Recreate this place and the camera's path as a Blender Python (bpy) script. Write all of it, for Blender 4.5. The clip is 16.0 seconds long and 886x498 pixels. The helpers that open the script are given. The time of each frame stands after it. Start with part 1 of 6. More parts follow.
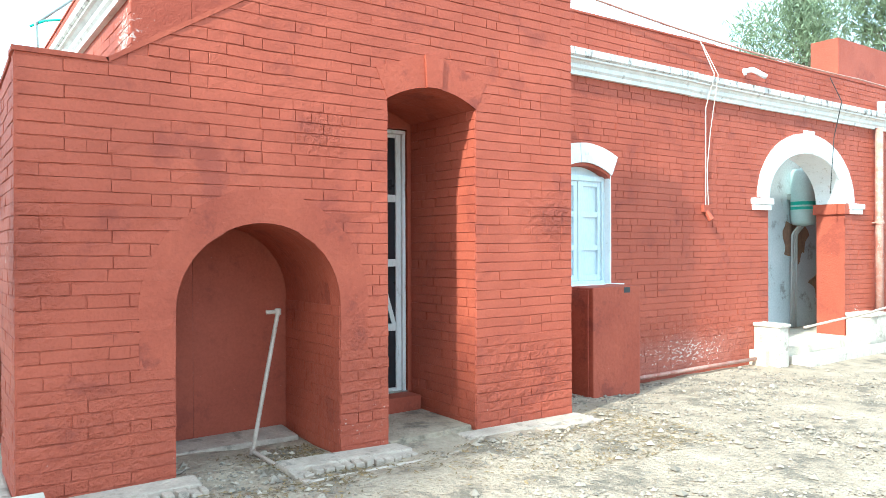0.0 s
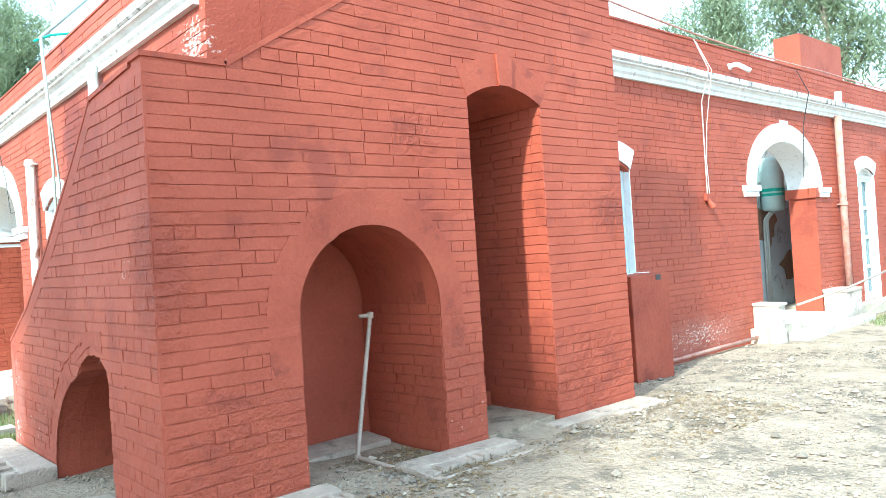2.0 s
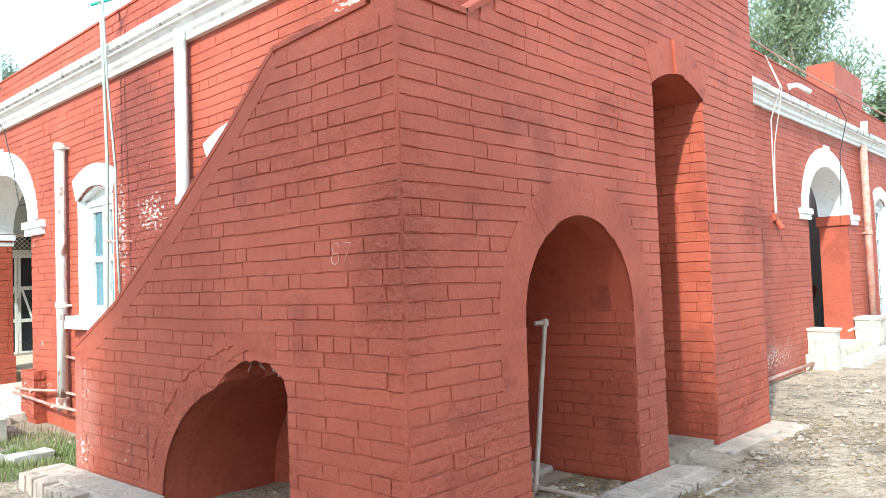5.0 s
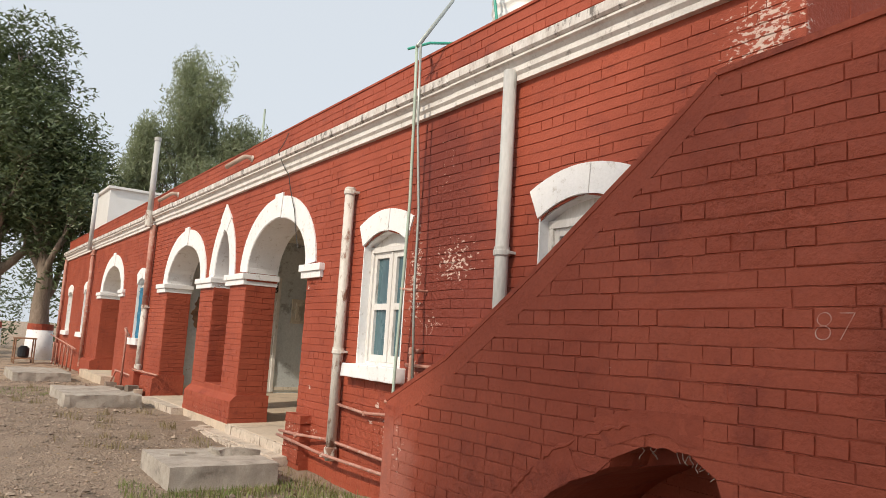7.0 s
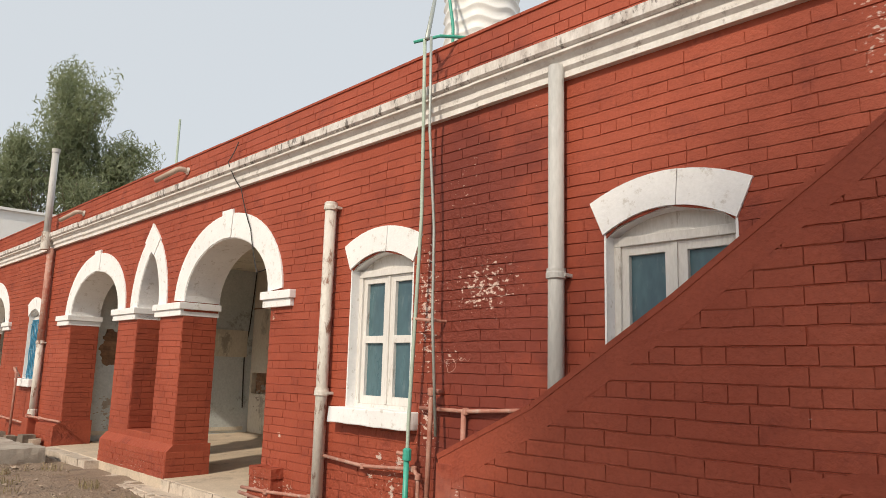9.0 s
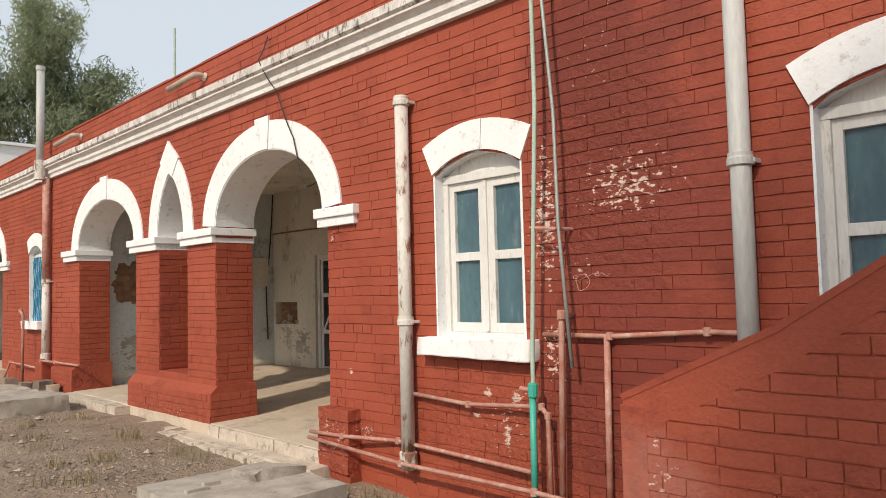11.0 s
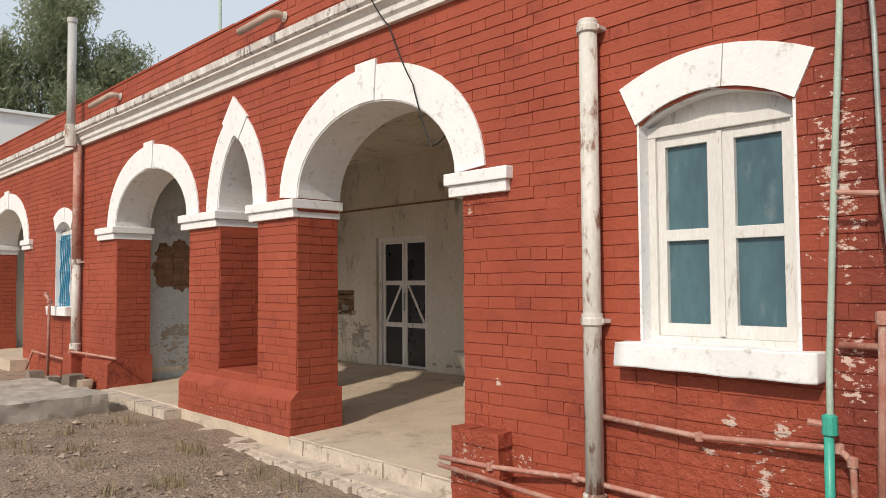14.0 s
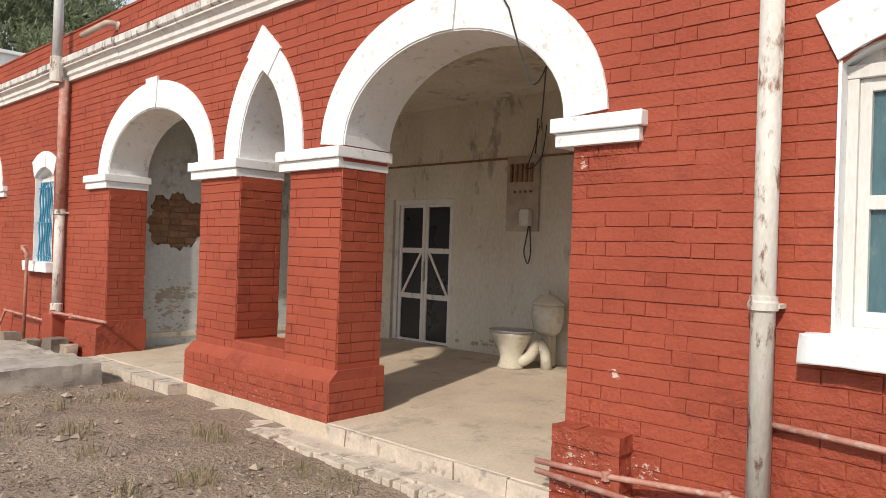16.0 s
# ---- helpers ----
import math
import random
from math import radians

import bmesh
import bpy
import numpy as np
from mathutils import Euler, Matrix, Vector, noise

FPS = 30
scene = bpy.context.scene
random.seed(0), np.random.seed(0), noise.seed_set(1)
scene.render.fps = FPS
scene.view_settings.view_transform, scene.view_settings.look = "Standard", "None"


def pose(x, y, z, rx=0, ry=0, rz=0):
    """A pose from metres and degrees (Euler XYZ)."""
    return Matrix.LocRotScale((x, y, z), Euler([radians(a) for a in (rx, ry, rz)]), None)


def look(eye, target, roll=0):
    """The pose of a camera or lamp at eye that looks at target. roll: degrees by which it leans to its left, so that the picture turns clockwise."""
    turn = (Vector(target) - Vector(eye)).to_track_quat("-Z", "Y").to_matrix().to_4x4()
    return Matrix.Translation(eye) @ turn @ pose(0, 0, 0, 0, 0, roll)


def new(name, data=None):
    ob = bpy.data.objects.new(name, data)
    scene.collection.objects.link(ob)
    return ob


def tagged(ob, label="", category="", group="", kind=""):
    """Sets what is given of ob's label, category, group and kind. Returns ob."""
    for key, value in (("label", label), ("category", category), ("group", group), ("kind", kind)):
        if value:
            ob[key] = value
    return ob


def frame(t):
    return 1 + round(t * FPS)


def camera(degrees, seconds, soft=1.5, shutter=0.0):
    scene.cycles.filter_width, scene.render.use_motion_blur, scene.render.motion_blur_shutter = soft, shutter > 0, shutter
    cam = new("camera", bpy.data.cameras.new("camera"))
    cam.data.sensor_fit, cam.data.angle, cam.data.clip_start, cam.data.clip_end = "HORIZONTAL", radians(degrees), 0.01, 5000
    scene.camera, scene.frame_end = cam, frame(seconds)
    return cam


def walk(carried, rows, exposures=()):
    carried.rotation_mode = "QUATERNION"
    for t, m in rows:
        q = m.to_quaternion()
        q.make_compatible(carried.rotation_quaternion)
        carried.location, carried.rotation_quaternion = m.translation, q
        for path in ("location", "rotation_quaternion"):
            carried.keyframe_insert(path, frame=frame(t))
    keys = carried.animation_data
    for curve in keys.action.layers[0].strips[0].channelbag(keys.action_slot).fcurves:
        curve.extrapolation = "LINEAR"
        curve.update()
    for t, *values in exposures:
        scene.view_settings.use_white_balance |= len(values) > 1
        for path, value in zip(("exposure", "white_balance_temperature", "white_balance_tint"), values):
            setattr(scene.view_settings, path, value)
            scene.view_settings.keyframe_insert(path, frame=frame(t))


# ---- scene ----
cam = camera(61.8, 16.0, soft=0.5)
PATH = [
    (0, (-0.014, -0.026, 1.507), (1.137, 1.609, 1.5), -0.2),
    (0.5, (-0.306, 0.139, 1.392), (0.812, 1.796, 1.448), -2.1),
    (1, (-0.559, 0.408, 1.425), (0.562, 2.065, 1.429), 0.0),
    (1.5, (-0.893, 0.551, 1.445), (0.342, 2.123, 1.391), -0.7),
    (2, (-1.105, 0.75, 1.428), (0.221, 2.247, 1.445), -3.7),
    (2.5, (-1.263, 1.046, 1.443), (0.087, 2.521, 1.449), -1.2),
    (3, (-1.49, 1.288, 1.453), (-0.083, 2.708, 1.407), -2.6),
    (3.2, (-1.541, 1.4, 1.458), (-0.126, 2.814, 1.416), -1.1),
    (5.3, (-2.01, 2.722, 1.312), (-0.522, 4.054, 1.41), -1.6),
    (5.5, (-2.086, 2.835, 1.332), (-0.628, 4.198, 1.47), 1.4),
    (6, (-2.301, 3.136, 1.317), (-0.976, 4.624, 1.496), 0.5),
    (6.5, (-2.389, 3.494, 1.305), (-1.224, 5.108, 1.504), 0.3),
    (7, (-2.378, 3.889, 1.305), (-1.263, 5.53, 1.563), 3.4),
    (7.5, (-2.479, 4.257, 1.31), (-1.292, 5.844, 1.586), 2.6),
    (8, (-2.456, 4.604, 1.323), (-1.2, 6.087, 1.799), 3.8),
    (8.5, (-2.555, 4.921, 1.375), (-1.265, 6.346, 1.927), 3.5),
    (9, (-2.682, 5.3, 1.391), (-1.335, 6.742, 1.719), 1.5),
    (9.5, (-2.665, 5.769, 1.352), (-1.39, 7.288, 1.603), 0.1),
    (9.7, (-2.694, 5.908, 1.348), (-1.421, 7.432, 1.581), 0.7),
    (11.8, (-2.505, 7.177, 1.434), (-1.049, 8.547, 1.481), -1.7),
    (12, (-2.489, 7.301, 1.434), (-1.045, 8.684, 1.478), -0.2),
    (12.5, (-2.392, 7.628, 1.421), (-1.004, 9.067, 1.481), -2.2),
    (13, (-2.362, 7.905, 1.43), (-1.015, 9.383, 1.478), -0.6),
    (13.5, (-2.422, 8.195, 1.429), (-1.014, 9.615, 1.471), -1.7),
    (14, (-2.403, 8.53, 1.413), (-1.017, 9.969, 1.5), -0.4),
    (14.5, (-2.438, 8.854, 1.415), (-1.083, 10.324, 1.466), 0.3),
    (15, (-2.449, 9.164, 1.387), (-1.028, 10.57, 1.406), -0.1),
    (15.5, (-2.416, 9.465, 1.385), (-0.964, 10.841, 1.411), -0.0),
    (16, (-2.309, 9.756, 1.372), (-0.859, 11.133, 1.382), 1.9),
]
EXPOSURES = [(0.0, 1.5, 5120, -13), (3.0, 1.54, 5020, -13), (5.5, 0.97, 5750, 2), (6.0, 0.57, 6400, 11), (6.5, 0.25, 6800, 13), (7.0, -0.13, 6900, 11), (8.0, -0.12, 7000, 12), (8.5, -0.30, 7100, 12), (9.5, -0.15, 7000, 10), (12.0, -0.2, 6700, 10), (14.0, -0.24, 6650, 10), (16.0, -0.03, 6500, 10)]
walk(cam, [(t, look(eye, target, roll)) for t, eye, target, roll in PATH], EXPOSURES)

# ---- light ----
SUN_AZ, SUN_EL = math.atan2(-0.31, -1.0), radians(37.5)
world = bpy.data.worlds.new("world")
scene.world = world
world.use_nodes = True
wn, wl = world.node_tree.nodes, world.node_tree.links
sky = wn.new("ShaderNodeTexSky")
sky.sky_type, sky.sun_disc, sky.sun_elevation = "NISHITA", False, SUN_EL
sky.sun_rotation = radians(90) - SUN_AZ
sky.air_density, sky.dust_density, sky.ozone_density = 1.0, 5.0, 1.5
haze = wn.new("ShaderNodeMixRGB")
haze.inputs[0].default_value = 0.65
haze.inputs[2].default_value = (14.6, 16.3, 18.2, 1)
wl.new(sky.outputs[0], haze.inputs[1])
wl.new(haze.outputs[0], wn["Background"].inputs[0])
wn["Background"].inputs[1].default_value = 0.074
sun = new("sun", bpy.data.lights.new("sun", "SUN"))
sun.data.energy, sun.data.angle, sun.data.color = 3.45, radians(1.6), (1.0, 0.90, 0.77)
sun.matrix_world = look((0, 0, 20), (-math.cos(SUN_AZ), -math.sin(SUN_AZ), 20 - math.tan(SUN_EL)))


# ---- materials ----
def srgb(r, g, b):
    return tuple(((c / 255) / 12.92 if c < 10.3 else ((c / 255 + 0.055) / 1.055) ** 2.4) for c in (r, g, b)) + (1,)


def material(name, base, second=None, rough=0.8, metal=0.0, scale=3.0, grain=60.0, bump=0.15, depth=0.01, stain=None, stain_amount=0.5, stain_scale=2.0, stain_cut=0.55, stretch=(1, 1, 1), per_piece=0.0, spec=0.5, damp=(), speckle=0.5, peel=(), peel_colour=(0.62, 0.47, 0.41, 1), spall=()):
    """A surface with broad patches of a second colour, fine grain in value and relief, and stains."""
    m = bpy.data.materials.new(name)
    m.use_nodes = True
    n, l = m.node_tree.nodes, m.node_tree.links
    b = n["Principled BSDF"]
    geo = n.new("ShaderNodeNewGeometry")
    mp = n.new("ShaderNodeMapping")
    mp.inputs["Scale"].default_value = stretch
    l.new(geo.outputs["Position"], mp.inputs["Vector"])

    def tex(sc, detail=4.0, rough_=0.6):
        t = n.new("ShaderNodeTexNoise")
        t.inputs["Scale"].default_value, t.inputs["Detail"].default_value, t.inputs["Roughness"].default_value = sc, detail, rough_
        l.new(mp.outputs[0], t.inputs["Vector"])
        return t

    def ramp(src, lo, hi):
        r = n.new("ShaderNodeMapRange")
        r.inputs[1].default_value, r.inputs[2].default_value = lo, hi
        l.new(src, r.inputs[0])
        return r.outputs[0]

    def mix(fac, a, c, mode="MIX"):
        x = n.new("ShaderNodeMixRGB")
        x.blend_type = mode
        for i, v in ((0, fac), (1, a), (2, c)):
            if hasattr(v, "is_linked"):
                l.new(v, x.inputs[i])
            else:
                x.inputs[i].default_value = v
        return x.outputs[0]

    broad, fine = tex(scale, 5), tex(grain, 3)
    col = mix(ramp(broad.outputs[0], 0.35, 0.65), base, second or base)
    grey = n.new("ShaderNodeCombineColor")
    for i in range(3):
        l.new(ramp(fine.outputs[0], -0.6, 1.1), grey.inputs[i])
    col = mix(speckle, col, grey.outputs[0], "OVERLAY")
    if stain:
        st = tex(stain_scale, 8, 0.7)
        col = mix(mix(1.0, ramp(st.outputs[0], stain_cut, stain_cut + 0.08), (stain_amount,) * 3 + (1,), "MULTIPLY"), col, stain)
    for centre, radii, colour, amount in damp:
        mv = n.new("ShaderNodeMapping")
        mv.vector_type = "POINT"
        mv.inputs["Scale"].default_value = [1 / r for r in radii]
        mv.inputs["Location"].default_value = [-c / r for c, r in zip(centre, radii)]
        l.new(geo.outputs["Position"], mv.inputs["Vector"])
        ln = n.new("ShaderNodeVectorMath")
        ln.operation = "LENGTH"
        l.new(mv.outputs[0], ln.inputs[0])
        wob = n.new("ShaderNodeMath")
        wob.operation = "MULTIPLY_ADD"
        wob.inputs[1].default_value = 1.6
        l.new(tex(2.6, 6, 0.65).outputs[0], wob.inputs[0])
        l.new(ln.outputs["Value"], wob.inputs[2])
        col = mix(mix(1.0, ramp(wob.outputs[0], 1.75, 1.25), (amount,) * 3 + (1,), "MULTIPLY"), col, colour)
    def spread_of(spots):
        cover = None
        for centre, radii, amount in spots:
            mv = n.new("ShaderNodeMapping")
            mv.inputs["Scale"].default_value = [1 / r for r in radii]
            mv.inputs["Location"].default_value = [-c / r for c, r in zip(centre, radii)]
            l.new(geo.outputs["Position"], mv.inputs["Vector"])
            ln = n.new("ShaderNodeVectorMath")
            ln.operation = "LENGTH"
            l.new(mv.outputs[0], ln.inputs[0])
            mr = n.new("ShaderNodeMapRange")
            mr.inputs[1].default_value, mr.inputs[2].default_value = 1.0, 0.15
            mr.inputs[3].default_value, mr.inputs[4].default_value = 0.0, amount
            l.new(ln.outputs["Value"], mr.inputs[0])
            if cover is None:
                cover = mr.outputs[0]
            else:
                mx = n.new("ShaderNodeMath")
                mx.operation = "MAXIMUM"
                l.new(cover, mx.inputs[0])
                l.new(mr.outputs[0], mx.inputs[1])
                cover = mx.outputs[0]
        return cover

    if peel:
        cover = spread_of(peel)
        long = n.new("ShaderNodeMapping")
        long.inputs["Scale"].default_value = (0.62, 0.62, 1.15)
        l.new(geo.outputs["Position"], long.inputs["Vector"])
        chips = n.new("ShaderNodeTexNoise")
        chips.inputs["Scale"].default_value, chips.inputs["Detail"].default_value, chips.inputs["Roughness"].default_value = 31, 6, 0.7
        l.new(long.outputs[0], chips.inputs["Vector"])
        tot = n.new("ShaderNodeMath")
        l.new(chips.outputs[0], tot.inputs[0])
        l.new(cover, tot.inputs[1])
        col = mix(ramp(tot.outputs[0], 0.725, 0.745), col, peel_colour)
    if per_piece:
        info = n.new("ShaderNodeObjectInfo")
        isl = n.new("ShaderNodeNewGeometry")
        add = n.new("ShaderNodeMath")
        l.new(info.outputs["Random"], add.inputs[0])
        l.new(isl.outputs["Random Per Island"], add.inputs[1])
        fr = n.new("ShaderNodeMath")
        fr.operation = "FRACT"
        l.new(add.outputs[0], fr.inputs[0])
        hsv = n.new("ShaderNodeHueSaturation")
        mr = n.new("ShaderNodeMapRange")
        mr.inputs[3].default_value, mr.inputs[4].default_value = 1 - per_piece, 1 + per_piece
        l.new(fr.outputs[0], mr.inputs[0])
        l.new(mr.outputs[0], hsv.inputs["Value"])
        l.new(col, hsv.inputs["Color"])
        col = hsv.outputs[0]
    l.new(col, b.inputs["Base Color"])
    rr = n.new("ShaderNodeMapRange")
    rr.inputs[3].default_value, rr.inputs[4].default_value = max(0.05, rough - 0.12), min(1, rough + 0.12)
    l.new(broad.outputs[0], rr.inputs[0])
    l.new(rr.outputs[0], b.inputs["Roughness"])
    b.inputs["Metallic"].default_value = metal
    b.inputs["Specular IOR Level"].default_value = spec
    if bump:
        mid = tex(grain * 0.3, 4)
        s = n.new("ShaderNodeMath")
        l.new(fine.outputs[0], s.inputs[0])
        l.new(mid.outputs[0], s.inputs[1])
        height = s.outputs[0]
        if spall:
            rag = tex(17, 6, 0.62)
            rm = n.new("ShaderNodeMath")
            rm.operation = "MULTIPLY"
            l.new(ramp(rag.outputs[0], 0.38, 0.62), rm.inputs[0])
            l.new(spread_of(spall), rm.inputs[1])
            hs = n.new("ShaderNodeMath")
            l.new(height, hs.inputs[0])
            grow = n.new("ShaderNodeMath")
            grow.operation = "MULTIPLY"
            grow.inputs[1].default_value = 2.6
            l.new(rm.outputs[0], grow.inputs[0])
            l.new(grow.outputs[0], hs.inputs[1])
            height = hs.outputs[0]
        bp = n.new("ShaderNodeBump")
        bp.inputs["Strength"].default_value, bp.inputs["Distance"].default_value = bump, depth
        l.new(height, bp.inputs["Height"])
        l.new(bp.outputs[0], b.inputs["Normal"])
    return m


DAMP = (0.17, 0.036, 0.025, 1)
WET = [((1.3, 9.1, 2.0), (0.6, 1.05, 2.2), DAMP, 0.85), ((1.3, 9.35, 2.95), (0.6, 0.5, 0.9), DAMP, 0.6), ((1.3, 9.3, 0.6), (0.6, 0.6, 0.7), DAMP, 0.6), ((0.43, 5.05, 1.45), (0.25, 0.3, 0.5), DAMP, 0.35), ((4.75, 4.94, 1.75), (0.3, 0.3, 0.22), DAMP, 0.45), ((2.3, 4.94, 2.35), (0.3, 0.2, 0.2), DAMP, 0.2),
       ((0.43, 8.5, 0.3), (0.3, 0.35, 0.6), (0.42, 0.2, 0.16, 1), 0.35), ((8.0, 5.95, 0.1), (2.0, 0.3, 0.35), (0.42, 0.16, 0.12, 1), 0.4)]
PEELS = [((1.3, 9.10, 2.02), (0.3, 0.6, 0.36), 0.205), ((1.3, 9.72, 1.9), (0.3, 0.22, 1.0), 0.225), ((1.3, 9.45, 1.5), (0.3, 0.36, 0.14), 0.17), ((1.3, 9.68, 1.0), (0.3, 0.2, 0.45), 0.2), ((1.3, 9.3, 2.9), (0.3, 0.5, 0.7), 0.1), ((1.3, 6.18, 3.15), (0.3, 0.45, 0.5), 0.24), ((1.3, 10.1, 0.5), (0.3, 0.5, 0.4), 0.14),
         ((0.43, 8.5, 0.12), (0.3, 0.25, 0.25), 0.2), ((0.43, 8.45, 0.55), (0.3, 0.14, 0.5), 0.15), ((0.43, 7.8, 0.2), (0.3, 0.8, 0.4), 0.11), ((8.0, 5.95, 0.15), (1.7, 0.3, 0.4), 0.2), ((12.4, 5.95, 0.4), (0.3, 0.3, 0.35), 0.18), ((1.3, 30, 0.45), (0.4, 2, 0.5), 0.19), ((1.2, 12.0, 0.2), (0.4, 0.5, 0.4), 0.15), ((2.5, 4.94, 0.15), (2.5, 0.3, 0.3), 0.1), ((1.2, 15.3, 0.1), (0.4, 1.4, 0.4), 0.12),
         ((1.3, 10.26, 0.68), (0.3, 0.07, 0.06), 0.34), ((1.3, 10.38, 0.52), (0.3, 0.08, 0.06), 0.3), ((1.3, 10.0, 0.68), (0.3, 0.12, 0.08), 0.3), ((1.3, 10.09, 0.4), (0.3, 0.06, 0.2), 0.3), ((1.3, 11.85, 0.74), (0.3, 0.07, 0.05), 0.3), ((1.3, 11.65, 0.26), (0.3, 0.2, 0.12), 0.2), ((1.3, 12.15, 1.91), (0.3, 0.3, 0.15), 0.15)]
SPALLS = [((0.9, 4.94, 0.3), (0.8, 0.4, 0.55), 1.5), ((2.7, 4.94, 0.4), (0.4, 0.6, 0.7), 1.4), ((4.3, 4.94, 0.3), (0.9, 0.6, 0.5), 1.4), ((4.7, 4.94, 1.75), (0.5, 0.3, 0.3), 1.5), ((0.45, 5.0, 1.45), (0.35, 0.4, 0.75), 1.5), ((2.4, 4.94, 2.35), (0.3, 0.2, 0.25), 1.2), ((0.43, 7.0, 0.3), (0.3, 1.8, 0.5), 1.2), ((0.43, 5.6, 2.0), (0.3, 0.7, 0.35), 1.0),
          ((1.2, 15.3, 0.0), (0.5, 1.6, 0.5), 1.4), ((1.2, 12.0, 0.2), (0.5, 0.6, 0.5), 1.5), ((1.3, 10.2, 0.4), (0.4, 1.5, 0.7), 1.1), ((1.3, 9.2, 2.1), (0.4, 0.7, 1.2), 1.0), ((8.0, 5.95, 0.2), (2.5, 0.4, 0.6), 1.3), ((1.3, 12.05, 2.0), (0.4, 0.4, 0.35), 1.3), ((1.25, 19.0, 0.2), (0.5, 0.7, 0.6), 1.3)]
RED = material("red_paint", (0.328, 0.0745, 0.0415, 1), (0.272, 0.059, 0.0335, 1), rough=0.6, scale=1.3, grain=48, bump=0.5, depth=0.010, speckle=0.4, stain=(0.16, 0.032, 0.025, 1), stain_amount=0.4, stain_scale=2.2, stain_cut=0.56, per_piece=0.035, spec=0.26, damp=WET, peel=PEELS, spall=SPALLS)
RED_SMOOTH = material("red_plaster", (0.315, 0.071, 0.039, 1), (0.262, 0.056, 0.032, 1), rough=0.65, scale=2.2, grain=28, bump=0.5, depth=0.012, speckle=0.4, stain=(0.14, 0.028, 0.022, 1), stain_amount=0.5, stain_scale=2.4, spec=0.26, damp=WET, peel=PEELS, spall=SPALLS)
PEEL = material("peeled_limewash", (0.55, 0.42, 0.37, 1), (0.40, 0.2, 0.16, 1), rough=0.9, scale=18, grain=90, bump=0.5)
WHITE = material("white_limewash", (0.80, 0.81, 0.82, 1), (0.74, 0.745, 0.75, 1), rough=0.8, scale=3, grain=40, bump=0.25, stain=(0.42, 0.38, 0.33, 1), stain_amount=0.5, stain_scale=12, stain_cut=0.575)
CORNICE_LOW = material("cornice_limewash", (0.72, 0.70, 0.67, 1), (0.58, 0.55, 0.52, 1), rough=0.85, scale=6, grain=50, bump=0.4, stain=(0.22, 0.19, 0.17, 1), stain_amount=0.6, stain_scale=9, stain_cut=0.58)
CORNICE = material("weathered_cornice", (0.66, 0.63, 0.6, 1), (0.40, 0.36, 0.34, 1), rough=0.85, scale=6, grain=50, bump=0.45, stretch=(1, 1, 0.45), stain=(0.10, 0.085, 0.075, 1), stain_amount=0.85, stain_scale=11, stain_cut=0.53)
PLASTER = material("dirty_plaster", (0.60, 0.555, 0.475, 1), (0.50, 0.455, 0.38, 1), rough=0.85, scale=1.5, grain=30, bump=0.35, stretch=(1, 1, 0.5), stain=(0.2, 0.175, 0.14, 1), stain_amount=0.65, stain_scale=2.6, stain_cut=0.56)
PLASTER_BLUE = material("pale_blue_plaster", (0.50, 0.55, 0.57, 1), (0.43, 0.48, 0.5, 1), rough=0.85, scale=1.5, grain=30, bump=0.25, stain=(0.2, 0.19, 0.18, 1), stain_amount=0.65, stain_scale=3.0, stain_cut=0.565)
BARE_BRICK = material("bare_brick", (0.30, 0.17, 0.10, 1), (0.20, 0.12, 0.08, 1), rough=0.95, scale=9, grain=60, bump=0.8, depth=0.02, per_piece=0.2)
CONCRETE = material("worn_concrete", (0.38, 0.345, 0.30, 1), (0.27, 0.24, 0.205, 1), rough=0.9, scale=4, grain=75, bump=0.25, depth=0.015, stain=(0.17, 0.15, 0.13, 1), stain_amount=0.5, stain_scale=5)
FLOOR = material("porch_cement", (0.52, 0.43, 0.335, 1), (0.43, 0.355, 0.275, 1), rough=0.85, scale=2, grain=40, bump=0.2, stain=(0.27, 0.23, 0.19, 1), stain_amount=0.5, stain_scale=3)
SOIL = material("dusty_soil", (0.38, 0.29, 0.21, 1), (0.25, 0.183, 0.132, 1), rough=0.95, scale=2.6, grain=30, bump=1.0, depth=0.04, stain=(0.13, 0.105, 0.08, 1), stain_amount=0.65, stain_scale=2.6, stain_cut=0.53, damp=[((-2.5, 15.0, 0), (7, 10.5, 3), (0.22, 0.165, 0.125, 1), 0.65)])
STONE = material("rubble", (0.31, 0.245, 0.19, 1), (0.19, 0.15, 0.12, 1), rough=0.95, scale=6, grain=60, bump=0.4, per_piece=0.35)
LITTER = material("dry_leaf", (0.25, 0.16, 0.07, 1), (0.12, 0.08, 0.04, 1), rough=0.9, scale=9, bump=0, per_piece=0.4)
WOOD = material("white_wood", (0.67, 0.655, 0.625, 1), (0.58, 0.565, 0.535, 1), rough=0.55, scale=4, grain=60, bump=0.25, stretch=(1, 1, 0.25), stain=(0.30, 0.25, 0.20, 1), stain_amount=0.65, stain_scale=14, stain_cut=0.575)
WOOD_BLUE = material("pale_blue_wood", (0.60, 0.68, 0.72, 1), (0.52, 0.60, 0.64, 1), rough=0.55, scale=4, grain=60, bump=0.2, stretch=(1, 1, 0.25))
TEAL = material("dusty_teal_pane", (0.075, 0.145, 0.165, 1), (0.045, 0.09, 0.115, 1), rough=0.28, scale=3, grain=25, bump=0.03, stain=(0.3, 0.33, 0.33, 1), stain_amount=0.3, stain_scale=4, stretch=(1, 1, 0.35))
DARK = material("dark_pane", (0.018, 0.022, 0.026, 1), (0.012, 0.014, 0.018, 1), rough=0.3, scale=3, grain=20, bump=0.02)
